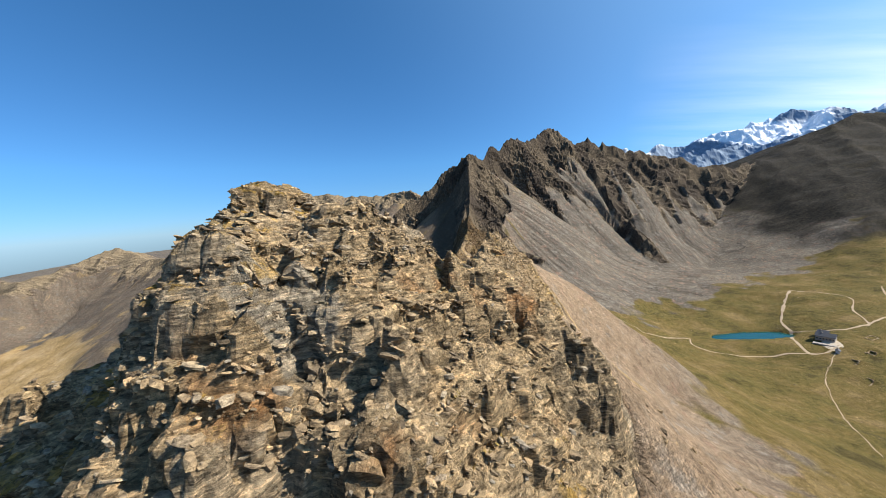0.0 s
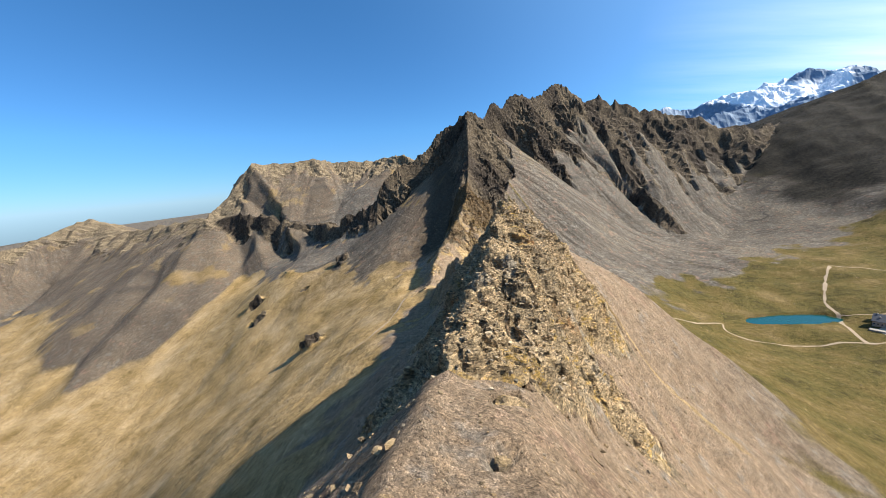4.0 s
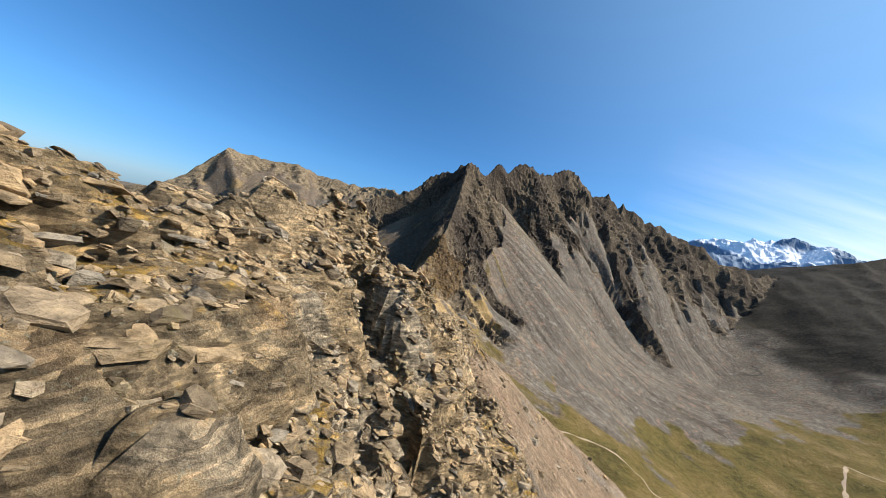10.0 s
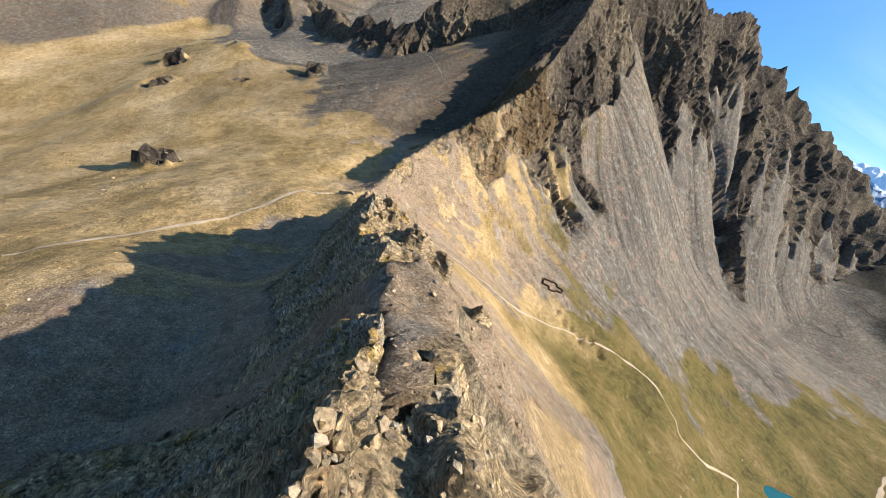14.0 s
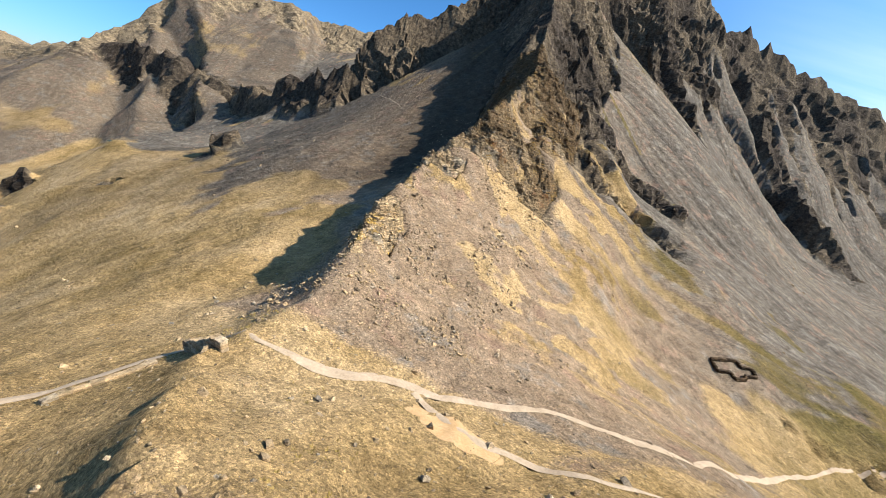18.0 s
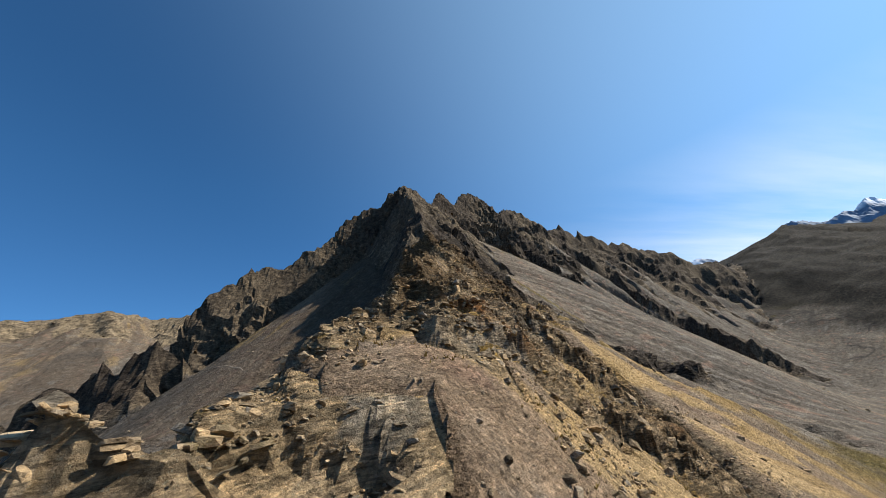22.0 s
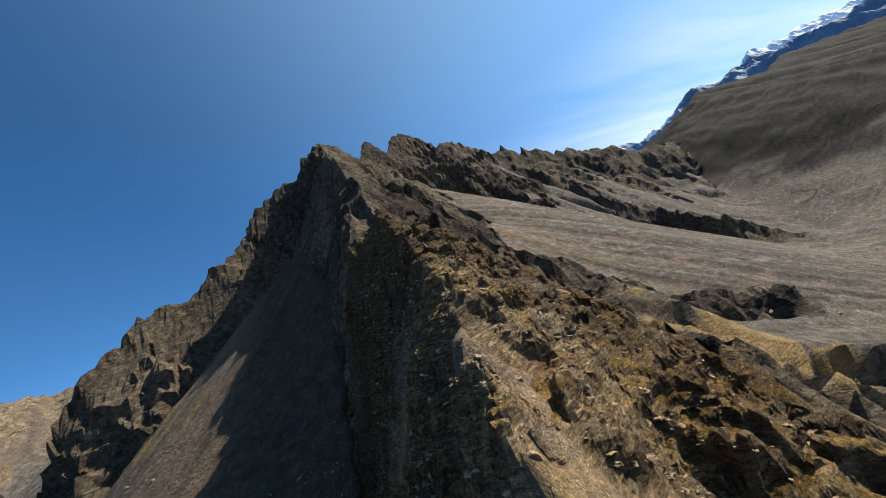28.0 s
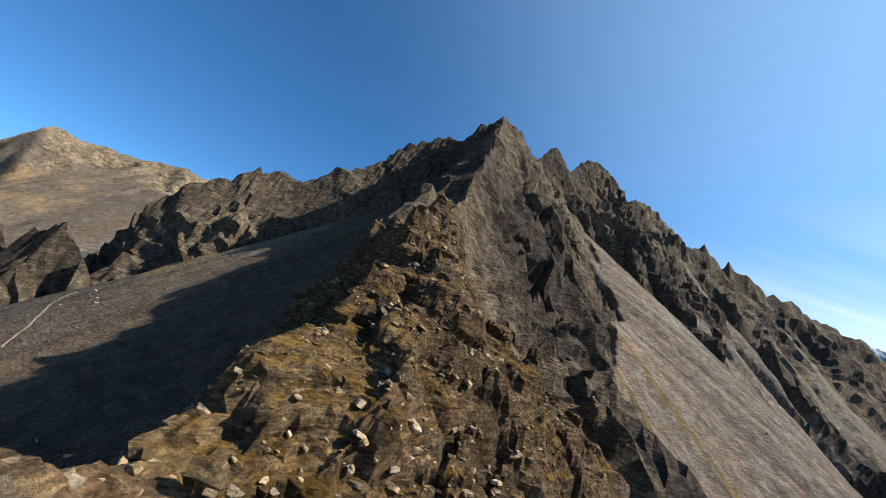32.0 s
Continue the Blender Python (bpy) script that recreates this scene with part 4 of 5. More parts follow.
def bedrock_material():
    """Schist in place: grey broken faces, tan weathered tops, soil and dry grass in the hollows."""
    m, nodes, links = material("bedrock", 0.9)
    geo = nodes.new("ShaderNodeNewGeometry")
    place = geo.outputs["Position"]
    up = nodes.new("ShaderNodeSeparateXYZ")
    links.new(geo.outputs["True Normal"], up.inputs[0])

    def share(key):
        n = nodes.new("ShaderNodeAttribute")
        n.attribute_name = key
        return n.outputs["Fac"]

    def window_of(value, low, high):
        n = nodes.new("ShaderNodeMapRange")
        n.inputs[1].default_value, n.inputs[2].default_value = low, high
        links.new(value, n.inputs[0])
        return n.outputs[0]

    bedding = nodes.new("ShaderNodeMapping")
    bedding.inputs["Rotation"].default_value, bedding.inputs["Scale"].default_value = (0.08, 0.2, 0), (1.3, 1.3, 6)
    links.new(place, bedding.inputs[0])
    layers = noise_node(nodes, links, bedding.outputs[0], 0.9, 10, 0.75)
    mid = noise_node(nodes, links, place, 0.45, 8, 0.66)
    fine = noise_node(nodes, links, place, 3.2, 8, 0.74)
    tone = ramp(nodes, links, share("tone"), [(0.0, (0.33, 0.26, 0.175)), (0.4, (0.46, 0.345, 0.21)), (0.7, (0.53, 0.40, 0.25)), (1.0, (0.46, 0.40, 0.315))])
    tan = ramp(nodes, links, mid, [(0.3, (0.31, 0.222, 0.125)), (0.5, (0.51, 0.378, 0.225)), (0.7, (0.66, 0.52, 0.34))])
    weather = window_of(calc(nodes, links, "ADD", up.outputs[2], calc(nodes, links, "MULTIPLY", calc(nodes, links, "SUBTRACT", mid, 0.5), 1.6)), 0.62, 0.95)
    colour = mix(nodes, links, calc(nodes, links, "MULTIPLY", weather, 0.7), tone, tan)
    colour = mix(nodes, links, window_of(noise_node(nodes, links, place, 0.11, 5, 0.6), 0.60, 0.72), colour, (0.34, 0.17, 0.07))
    colour = mix(nodes, links, 0.9, colour, ramp(nodes, links, layers, [(0.34, (0.22, 0.21, 0.20)), (0.46, (0.88, 0.87, 0.85)), (0.66, (1.5, 1.46, 1.38))]), "MULTIPLY")
    turf = window_of(calc(nodes, links, "ADD", share("soil"), calc(nodes, links, "MULTIPLY", calc(nodes, links, "SUBTRACT", fine, 0.5), 0.9)), 0.5, 0.62)
    turf = calc(nodes, links, "MULTIPLY", turf, window_of(up.outputs[2], 0.55, 0.75))
    ochre = ramp(nodes, links, mid, [(0.35, (0.30, 0.192, 0.05)), (0.5, (0.46, 0.30, 0.095)), (0.65, (0.58, 0.42, 0.23))])
    colour = mix(nodes, links, turf, colour, ochre)
    colour = mix(nodes, links, 0.9, colour, ramp(nodes, links, fine, [(0.32, (0.35, 0.35, 0.35)), (0.5, (1, 1, 1)), (0.68, (1.55, 1.52, 1.48))]), "MULTIPLY")
    # greyer rock of the upper crest, with some shade put into the same tint
    shade_of = mix(nodes, links, share("grey_and_shade"), (1.0, 1.0, 1.0), (0.36, 0.33, 0.31))
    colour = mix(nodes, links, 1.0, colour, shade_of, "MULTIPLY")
    shards = []
    for scale, amount in ((0.75, 0.7), (2.1, 0.75)):
        v = nodes.new("ShaderNodeTexVoronoi")
        v.inputs["Scale"].default_value = scale
        links.new(bedding.outputs[0], v.inputs["Vector"])
        piece = nodes.new("ShaderNodeSeparateColor")
        links.new(v.outputs["Color"], piece.inputs[0])
        shards.append(piece.outputs[1])
        colour = mix(nodes, links, amount, colour, ramp(nodes, links, piece.outputs[0], [(0.0, (0.42, 0.41, 0.40)), (0.3, (0.85, 0.85, 0.84)), (0.75, (1.15, 1.13, 1.1)), (1.0, (1.7, 1.62, 1.5))]), "MULTIPLY")
    spots = noise_node(nodes, links, place, 9.0, 3, 0.6)
    colour = mix(nodes, links, calc(nodes, links, "MULTIPLY", window_of(spots, 0.62, 0.68), 0.5), colour, (0.40, 0.40, 0.30))
    b = nodes["Principled BSDF"]
    colour = mix(nodes, links, 1.0, colour, ALBEDO, "MULTIPLY")
    links.new(colour, b.inputs["Base Color"])
    n1 = bump(nodes, links, layers, 1.0, 0.5)
    n1 = bump(nodes, links, mid, 0.7, 0.6, n1)
    n1 = bump(nodes, links, shards[0], 0.9, 0.22, n1)
    n1 = bump(nodes, links, shards[1], 0.9, 0.10, n1)
    links.new(bump(nodes, links, fine, 1.0, 0.2, n1), b.inputs["Normal"])
    return m


BEDROCK = bedrock_material()
tone_cell = cells(BX.ravel(), BY.ravel(), 2.9, 450, 0.35, 1.7)[5].reshape(BX.shape) * 0.5 + 0.5
soil = 0.34 - 0.12 * step(75, 50, BY) + 0.22 * step(395, 415, BY) * step(500, 480, BY) + 0.5 * fbm(BX / 6, BY / 6, 4, 470) + 0.12 * fbm(BX / 45, BY / 45, 2, 480)
quads = grid_faces(len(BV), len(BU))
quads = quads[BARE.ravel()[quads].max(1) > 0.01]
used, packed = np.unique(quads, return_inverse=True)
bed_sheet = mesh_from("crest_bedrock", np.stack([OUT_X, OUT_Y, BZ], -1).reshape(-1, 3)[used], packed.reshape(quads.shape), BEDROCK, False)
# greyer up the ridge; also darkens the crest in place of flank shade
grey_and_shade = np.clip(between(DARK, BX, BY) * step(425, 500, BY) + step(378, 402, BY) * (0.45 + 0.45 * step(-0.6, 0.1, fbm(BX / 13, BY / 13, 3, 485))), 0, 1)
for key, values in (("tone", tone_cell), ("soil", soil), ("grey_and_shade", grey_and_shade)):
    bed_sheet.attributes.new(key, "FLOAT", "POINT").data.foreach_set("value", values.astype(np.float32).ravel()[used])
tagged(new("crest_bedrock", bed_sheet), "jointed schist bedrock standing out along the crest", "bedrock", kind="stuff")


def hull_rock(seed, layers, flat):
    """An angular stone of a few bedded layers, about one metre long, as vertices and triangles."""
    rnd = random.Random(seed)
    verts, faces, z = [], [], -0.5 * flat
    for k in range(layers):
        t = flat / layers * rnd.uniform(0.8, 1.3)
        grow, ox, oy = rnd.uniform(0.7, 1.0) if k else 1.0, rnd.uniform(-0.1, 0.1), rnd.uniform(-0.1, 0.1)
        bm = bmesh.new()
        for level in (0, 1):
            n = rnd.randint(5, 7)
            turn = rnd.uniform(0, 6.28)
            for i in range(n):
                a = turn + 6.28 * (i + rnd.uniform(-0.3, 0.3)) / n
                r = 0.5 * grow * rnd.uniform(0.65, 1.0) * (1 if level == 0 else rnd.uniform(0.72, 1.0))
                bm.verts.new((ox + r * math.cos(a), oy + 0.72 * r * math.sin(a), z + t * (level + rnd.uniform(-0.12, 0.12))))
        bmesh.ops.convex_hull(bm, input=bm.verts)
        bmesh.ops.triangulate(bm, faces=bm.faces)
        bm.verts.index_update()
        base = len(verts)
        verts += [tuple(v.co) for v in bm.verts]
        faces += [tuple(base + v.index for v in f.verts) for f in bm.faces]
        bm.free()
        z += t * 0.86
    return np.array(verts), np.array(faces)


ROCKS = [hull_rock(900 + k, 1 + k % 4, (0.16, 0.22, 0.32, 0.46)[(k * 3 + k // 4) % 4]) for k in range(16)]
rng = np.random.default_rng(7)


def turns(yaw, tilt_x, tilt_y):
    """Rotation matrices for arrays of angles: yaw first, then the dip of the beds."""
    c, s = np.cos(yaw), np.sin(yaw)
    z = np.zeros_like(yaw)
    rz = np.stack([c, -s, z, s, c, z, z, z, z + 1], -1).reshape(-1, 3, 3)
    c, s = np.cos(tilt_x), np.sin(tilt_x)
    rx = np.stack([z + 1, z, z, z, c, -s, z, s, c], -1).reshape(-1, 3, 3)
    c, s = np.cos(tilt_y), np.sin(tilt_y)
    ry = np.stack([c, z, s, z, z + 1, z, -s, z, c], -1).reshape(-1, 3, 3)
    return ry @ rx @ rz


def shares_at(x, y):
    i, j = np.clip(np.searchsorted(GX, x), 0, len(GX) - 1), np.clip(np.searchsorted(GY, y), 0, len(GY) - 1)
    return ROCK[j, i], GRASS[j, i], DARK[j, i]


def joined_rocks(name, x, y, size, sink, mat, label, category, loose, kinds=tuple(range(16))):
    """Many stones in one mesh, bedded like the crest they lie on."""
    n = len(x)
    z = height_at(x, y) - sink * size
    rot = turns(rng.uniform(0, 6.28, n), -0.12 + loose * rng.normal(0, 1, n), 0.24 + loose * rng.normal(0, 1, n))
    kind = np.array(kinds)[rng.integers(0, len(kinds), n)]
    stretch3 = np.stack([rng.uniform(0.8, 1.4, n), rng.uniform(0.7, 1.2, n), rng.uniform(0.6, 1.3, n)], 1) * size[:, None]
    verts, faces, base = [], [], 0
    for k, (v, f) in enumerate(ROCKS):
        pick = np.flatnonzero(kind == k)
        if not len(pick):
            continue
        p = v[None] * stretch3[pick][:, None]
        p = np.einsum("nij,nvj->nvi", rot[pick], p) + np.stack([x[pick], y[pick], z[pick]], 1)[:, None]
        verts.append(p.reshape(-1, 3))
        faces.append((f[None] + (base + np.arange(len(pick)) * len(v))[:, None, None]).reshape(-1, 3))
        base += p.shape[0] * p.shape[1]
    return tagged(new(name, mesh_from(name, np.concatenate(verts), np.concatenate(faces), mat)), label, category, kind="stuff")


def scatter(n, box, keep):
    x, y = rng.uniform(box[0], box[1], n), rng.uniform(box[2], box[3], n)
    rock, grass, dark = shares_at(x, y)
    ok = rng.uniform(0, 1, n) < keep(rock, grass, dark, x, y)
    return x[ok], y[ok]


# thin plates of broken schist, bedded in the outcrops
PLATES = [hull_rock(1300 + k, 1, 0.08 + 0.026 * (k % 9)) for k in range(18)]
ROCKS += PLATES
near_way = 1 + 2.5 * step(366, 374, BY) * step(404, 396, BY) + 3 * step(8, 14, BY) * step(60, 48, BY) + 7 * step(122, 130, BY) * step(172, 160, BY) * step(-3, 2, UU) * step(18, 14, UU) + 1.6 * step(80, 95, BY) * step(205, 190, BY) + 1.2 * step(255, 265, BY) * step(300, 290, BY)
weight = ((BARE > 0.25) * (1 + 0.7 * np.clip(fall, 0, 2.5)) * (0.15 + step(17, 10, np.abs(UU))) * near_way).ravel()
chosen = rng.choice(weight.size, 50000, p=weight / weight.sum())
x, y = OUT_X.ravel()[chosen] + rng.uniform(-0.14, 0.14, len(chosen)), OUT_Y.ravel()[chosen] + rng.uniform(-0.14, 0.14, len(chosen))
joined_rocks("broken_slabs", x, y, 0.2 + 0.3 * rng.pareto(2.4, len(x)).clip(0, 2.6), -0.02, SCHIST, "thin broken schist plates bedded along the crest", "rocks", 0.26, tuple(range(16, 34)))
weight = ((BARE > 0.4) * (fall > 0.95) * fall.clip(0, 2.5)).ravel()
chosen = rng.choice(weight.size, 2500, p=weight / weight.sum())
x, y = OUT_X.ravel()[chosen], OUT_Y.ravel()[chosen]
joined_rocks("face_blocks", x, y, 0.35 + 0.32 * rng.pareto(2.8, len(x)).clip(0, 2.2), 0.2, SCHIST, "jutting schist blocks on the steep rock faces", "rocks", 0.16, tuple(range(16)))
# loose stones on the gravel
x, y = scatter(150000, (-34, 80, -4, 500), lambda r, g, d, x, y: 0.30 * (1 - r) * (1 - 0.6 * g) * np.exp(-(((x - np.interp(y, CREST_Y, CREST_X)) / 42) ** 4)))
x2, y2 = scatter(46000, (-22, 44, 330, 412), lambda r, g, d, x, y: step(-0.15, 0.35, fbm(x / 7, y / 7, 3, 491)) * (0.25 + 0.75 * (1 - r)) * step(34, 10, np.abs(x - np.interp(y, CREST_Y, CREST_X) - 6)))
x, y = np.r_[x, x2], np.r_[y, y2]
joined_rocks("loose_stones", x, y, 0.13 + 0.2 * rng.pareto(2.2, len(x)).clip(0, 5), -0.03, SCHIST, "loose angular stones on the gravel slopes", "stones", 0.5, (0, 4, 8, 12))
# stones strewn over the meadows
x, y = scatter(30000, (90, 520, 190, 560), lambda r, g, d, x, y: 0.16 * (fbm(x / 30, y / 30, 3, 495) > 0.0) * (np.hypot((x - 305) / 42, (y - 351) / 16) > 1.1))
x2, y2 = scatter(30000, (-320, -30, 200, 560), lambda r, g, d, x, y: 0.14 * (fbm(x / 30, y / 30, 3, 496) > 0.0))
x, y = np.r_[x, x2], np.r_[y, y2]
joined_rocks("meadow_stones", x, y, 0.3 + 0.4 * rng.pareto(2.4, len(x)).clip(0, 4), 0.03, SCHIST, "grey stones strewn over the dry meadows", "stones", 0.3, (0, 4, 8, 12))
# crags of the dark peaks
x, y = scatter(26000, (-420, 560, 470, 900), lambda r, g, d, x, y: 0.15 * r * (between(DIST, x, y) > 9))
joined_rocks("peak_crags", x, y, 1.2 + 1.6 * rng.pareto(3.0, len(x)).clip(0, 1.6), 0.22, DARK_SCHIST, "dark jagged crags of the rocky peaks", "crags", 0.3)

# single large boulders along the ridge
BOULDERS = []
for k, (v, f) in enumerate(ROCKS[:16]):
    BOULDERS.append(mesh_from("boulder", v, f, SCHIST))
x, y = scatter(9000, (-22, 48, 0, 490), lambda r, g, d, x, y: 0.05 + 0.25 * r)
x, y = x[:295], y[:295]
big = 0.55 + 0.4 * rng.pareto(2.6, len(x)).clip(0, 1.8)
rot = turns(rng.uniform(0, 6.28, len(x)), -0.12 + 0.15 * rng.normal(0, 1, len(x)), 0.24 + 0.15 * rng.normal(0, 1, len(x)))
zz = height_at(x, y)
for k in range(len(x)):
    ob = new("boulder", BOULDERS[k % 16])
    ob.matrix_world = Matrix.Translation((x[k], y[k], zz[k] - 0.08 * big[k])) @ Matrix(rot[k].tolist()).to_4x4() @ Matrix.Diagonal((big[k] * 1.2, big[k], big[k] * 0.9, 1))
    tagged(ob, "large layered schist boulder on the crest" if big[k] > 1.2 else "angular schist boulder half sunk in gravel", "boulder", "boulders along the ridge")

# ---- dry grass on the crest ----
STRAW = plain_material("dry_grass", (0.20, 0.15, 0.04), (0.40, 0.28, 0.10), 0.35, 0.95, 0.01)
x, y = scatter(60000, (-24, 60, 0, 490), lambda r, g, d, x, y: (g > 0.3) * 0.8 * step(0.0, 0.5, fbm(x / 8, y / 8, 3, 490)) * np.exp(-(((x - np.interp(y, CREST_Y, CREST_X)) / 20) ** 4)))
n = len(x)
root = np.stack([x, y, height_at(x, y) - 0.03], 1)
blades, BLADES = [], 5
for k in range(BLADES):
    a, lean, tall = rng.uniform(0, 6.28, n), rng.uniform(0.08, 0.28, n), rng.uniform(0.10, 0.26, n)
    out = np.stack([np.cos(a), np.sin(a), 0 * a], 1)
    side = np.stack([-np.sin(a), np.cos(a), 0 * a], 1) * 0.05
    foot = root + out * 0.08
    blades.append(np.stack([foot - side, foot + side, foot + out * lean[:, None] + np.array([0, 0, 1]) * tall[:, None]], 1))
tuft = np.concatenate(blades).reshape(-1, 3)
tagged(new("dry_grass", mesh_from("dry_grass", tuft, np.arange(len(tuft)).reshape(-1, 3), STRAW)), "ochre dry grass tufts between the rocks", "grass", kind="stuff")

# ---- bedded outcrops standing on the crest ----
def slab_mesh(seed):
    """A broken bed of rock, one metre across, with a ragged outline and chipped rim."""
    rnd = random.Random(seed)
    bm = bmesh.new()
    n = rnd.randint(5, 7)
    rings = []
    radius = [rnd.uniform(0.3, 0.52) for _ in range(n)]
    for level, shrink in ((-0.5, 0.95), (0.1, 1.0), (0.5, rnd.uniform(0.86, 0.96))):
        ring = []
        for i in range(n):
            a = 6.2832 * (i + rnd.uniform(-0.22, 0.22)) / n
            r = radius[i] * shrink * rnd.uniform(0.95, 1.04)
            ring.append(bm.verts.new((r * math.cos(a), 0.8 * r * math.sin(a), level + rnd.uniform(-0.07, 0.07))))
        rings.append(ring)
    for low, high in zip(rings, rings[1:]):
        for i in range(n):
            bm.faces.new((low[i], low[(i + 1) % n], high[(i + 1) % n], high[i]))
    bm.faces.new(rings[0][::-1]), bm.faces.new(rings[-1])
    bmesh.ops.triangulate(bm, faces=bm.faces)
    me = bpy.data.meshes.new("slab")
    bm.to_mesh(me)
    bm.free()
    me.materials.append(SCHIST)
    return me


SLABS = [slab_mesh(500 + k) for k in range(14)]


def outcrop(x, y, wide, long, count, label):
    """Broken beds that step out of the crest, all dipping to the right."""
    root = tagged(new("rock_outcrop"), label, "rock outcrop", "outcrops on the crest")
    low = float(height_at(x, y)[0])
    root.matrix_world = Matrix.Translation((x, y, low))
    for k in range(count):
        r, a = math.sqrt(random.random()), random.uniform(0, 6.28)
        ox, oy = wide * r * math.cos(a), long * r * math.sin(a)
        w = random.choice((0.4, 0.5, 0.7, 0.9, 1.2)) * random.uniform(0.8, 1.2)
        t = w * random.uniform(0.09, 0.2)
        ob = new("slab", random.choice(SLABS))
        ob.parent = root
        ob.matrix_local = (Matrix.Translation((ox, oy, float(height_at(x + ox, y + oy)[0]) - low + t * random.uniform(-0.45, 0.25)))
                           @ Matrix.Rotation(0.20 + random.uniform(-0.1, 0.1), 4, "Y") @ Matrix.Rotation(-0.08 + random.uniform(-0.1, 0.1), 4, "X")
                           @ Matrix.Rotation(random.uniform(0, 6.28), 4, "Z") @ Matrix.Diagonal((w, w * random.uniform(0.7, 1.0), t, 1)))
    return root


outcrop(-12, 27, 8, 9, 50, "layered schist outcrop with pale lichen and deep cracks")
outcrop(-6, 16, 9, 7, 60, "broken schist outcrop stepping down the crest")
outcrop(4, 24, 6, 8, 45, "dark cracked schist outcrop beside the gravel")
outcrop(3, 36, 5, 5, 14, "low schist outcrop with tilted beds")
outcrop(11, 128, 8, 7, 70, "large blocky schist outcrop with a shaded hollow")
outcrop(17, 141, 6, 6, 55, "stacked schist slabs crowning the crest")
outcrop(23, 152, 6, 6, 40, "tilted schist slabs on the crest")
outcrop(9, 106, 5, 6, 30, "broken brown schist outcrop on the narrow crest")
outcrop(5, 93, 4, 5, 24, "broken schist outcrop on the narrow crest")
outcrop(26, 173, 5, 6, 26, "pale schist outcrop on the narrow crest")
outcrop(21, 206, 5, 6, 30, "pale cracked outcrop above the shaded flank")
outcrop(-9, 354, 3.5, 4, 22, "small rust-coloured outcrop above the saddle")
outcrop(-3, 379, 3.5, 4, 20, "small weathered outcrop on the rising ridge")
outcrop(12, 398, 6, 5, 40, "grey cracked outcrop above a shaded hollow")
outcrop(12, 410, 5, 5, 26, "grey cracked outcrop on the rising ridge")
outcrop(29, 456, 6, 6, 40, "brown broken outcrop with dry grass on the ridge")

# ---- far snow mountains ----
def snow_material():
    m, nodes, links = material("snow_and_hazy_rock", 0.7)
    geo = nodes.new("ShaderNodeNewGeometry")
    att = nodes.new("ShaderNodeAttribute")
    att.attribute_name = "snow"
    n = noise_node(nodes, links, geo.outputs["Position"], 0.012, 8, 0.65)
    # blue-grey rock: the haze of distance is painted into its colour
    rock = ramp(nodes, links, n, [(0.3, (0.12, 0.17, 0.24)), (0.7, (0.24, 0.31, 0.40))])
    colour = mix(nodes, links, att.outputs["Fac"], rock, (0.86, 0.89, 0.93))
    links.new(colour, nodes["Principled BSDF"].inputs["Base Color"])
    return m


SNOW = snow_material()


def snow_range(az0, az1, far, heights, seed):
    az = np.radians(np.linspace(az0, az1, 420))
    out = np.linspace(-1500, 500, 90)
    A, R = np.meshgrid(az, out)
    X, Y = (far + R) * np.sin(A), (far + R) * np.cos(A)
    crest = np.interp(np.degrees(A), [h[0] for h in heights], [h[1] for h in heights])
    form = np.where(R < 0, 1 - (-R / 1500) ** 0.85, 1 - R / 500)
    relief = crags(X / 520, Y / 520, 5, seed, 0.45) * 55 + crags(X / 120, Y / 120, 3, seed + 9) * 13
    Z = (crest - 100) * form + 80 + relief * np.clip(form * 1.4, 0, 1) - 40
    slope = np.hypot(*np.gradient(Z, 22, 30))
    snow = step(0.82, 0.90, form + 0.30 * fbm(X / 420, Y / 420, 4, seed + 20) - 0.05 * slope) * step(2.4, 1.3, slope)
    me = mesh_from("snow_mountain", np.stack([X, Y, Z], -1).reshape(-1, 3), grid_faces(90, 420)[:, ::-1], SNOW, False)
    me.attributes.new("snow", "FLOAT", "POINT").data.foreach_set("value", snow.astype(np.float32).ravel())
    return me


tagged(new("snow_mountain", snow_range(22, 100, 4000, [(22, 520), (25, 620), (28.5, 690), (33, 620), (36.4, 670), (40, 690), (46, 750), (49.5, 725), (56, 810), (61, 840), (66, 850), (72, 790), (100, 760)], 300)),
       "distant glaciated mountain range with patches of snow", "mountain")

# ---- mountain hut by the lake ----
STONE = plain_material("rough_stone", (0.26, 0.23, 0.20), (0.42, 0.38, 0.33), 1.2, 0.9, 0.06)
PLASTER = plain_material("pale_wall", (0.50, 0.47, 0.43), (0.66, 0.63, 0.58), 0.7, 0.9, 0.01)
ROOFING = plain_material("dark_roofing", (0.07, 0.075, 0.085), (0.12, 0.12, 0.13), 0.9, 0.55, 0.02)
TIMBER = plain_material("brown_timber", (0.12, 0.075, 0.045), (0.20, 0.13, 0.08), 2.0, 0.8, 0.02)
WHITE = plain_material("white_sheet", (0.65, 0.67, 0.68), (0.78, 0.80, 0.80), 0.8, 0.5, 0.01)
GLASS, gn, _ = material("window_glass", 0.08)
gn["Principled BSDF"].inputs["Base Color"].default_value = (0.02, 0.03, 0.04, 1)


def part(name, bm, mat, parent, label=""):
    me = bpy.data.meshes.new(name)
    bm.normal_update()
    bm.to_mesh(me)
    bm.free()
    me.materials.append(mat)
    ob = new(name, me)
    ob.parent = parent
    return tagged(ob, label)


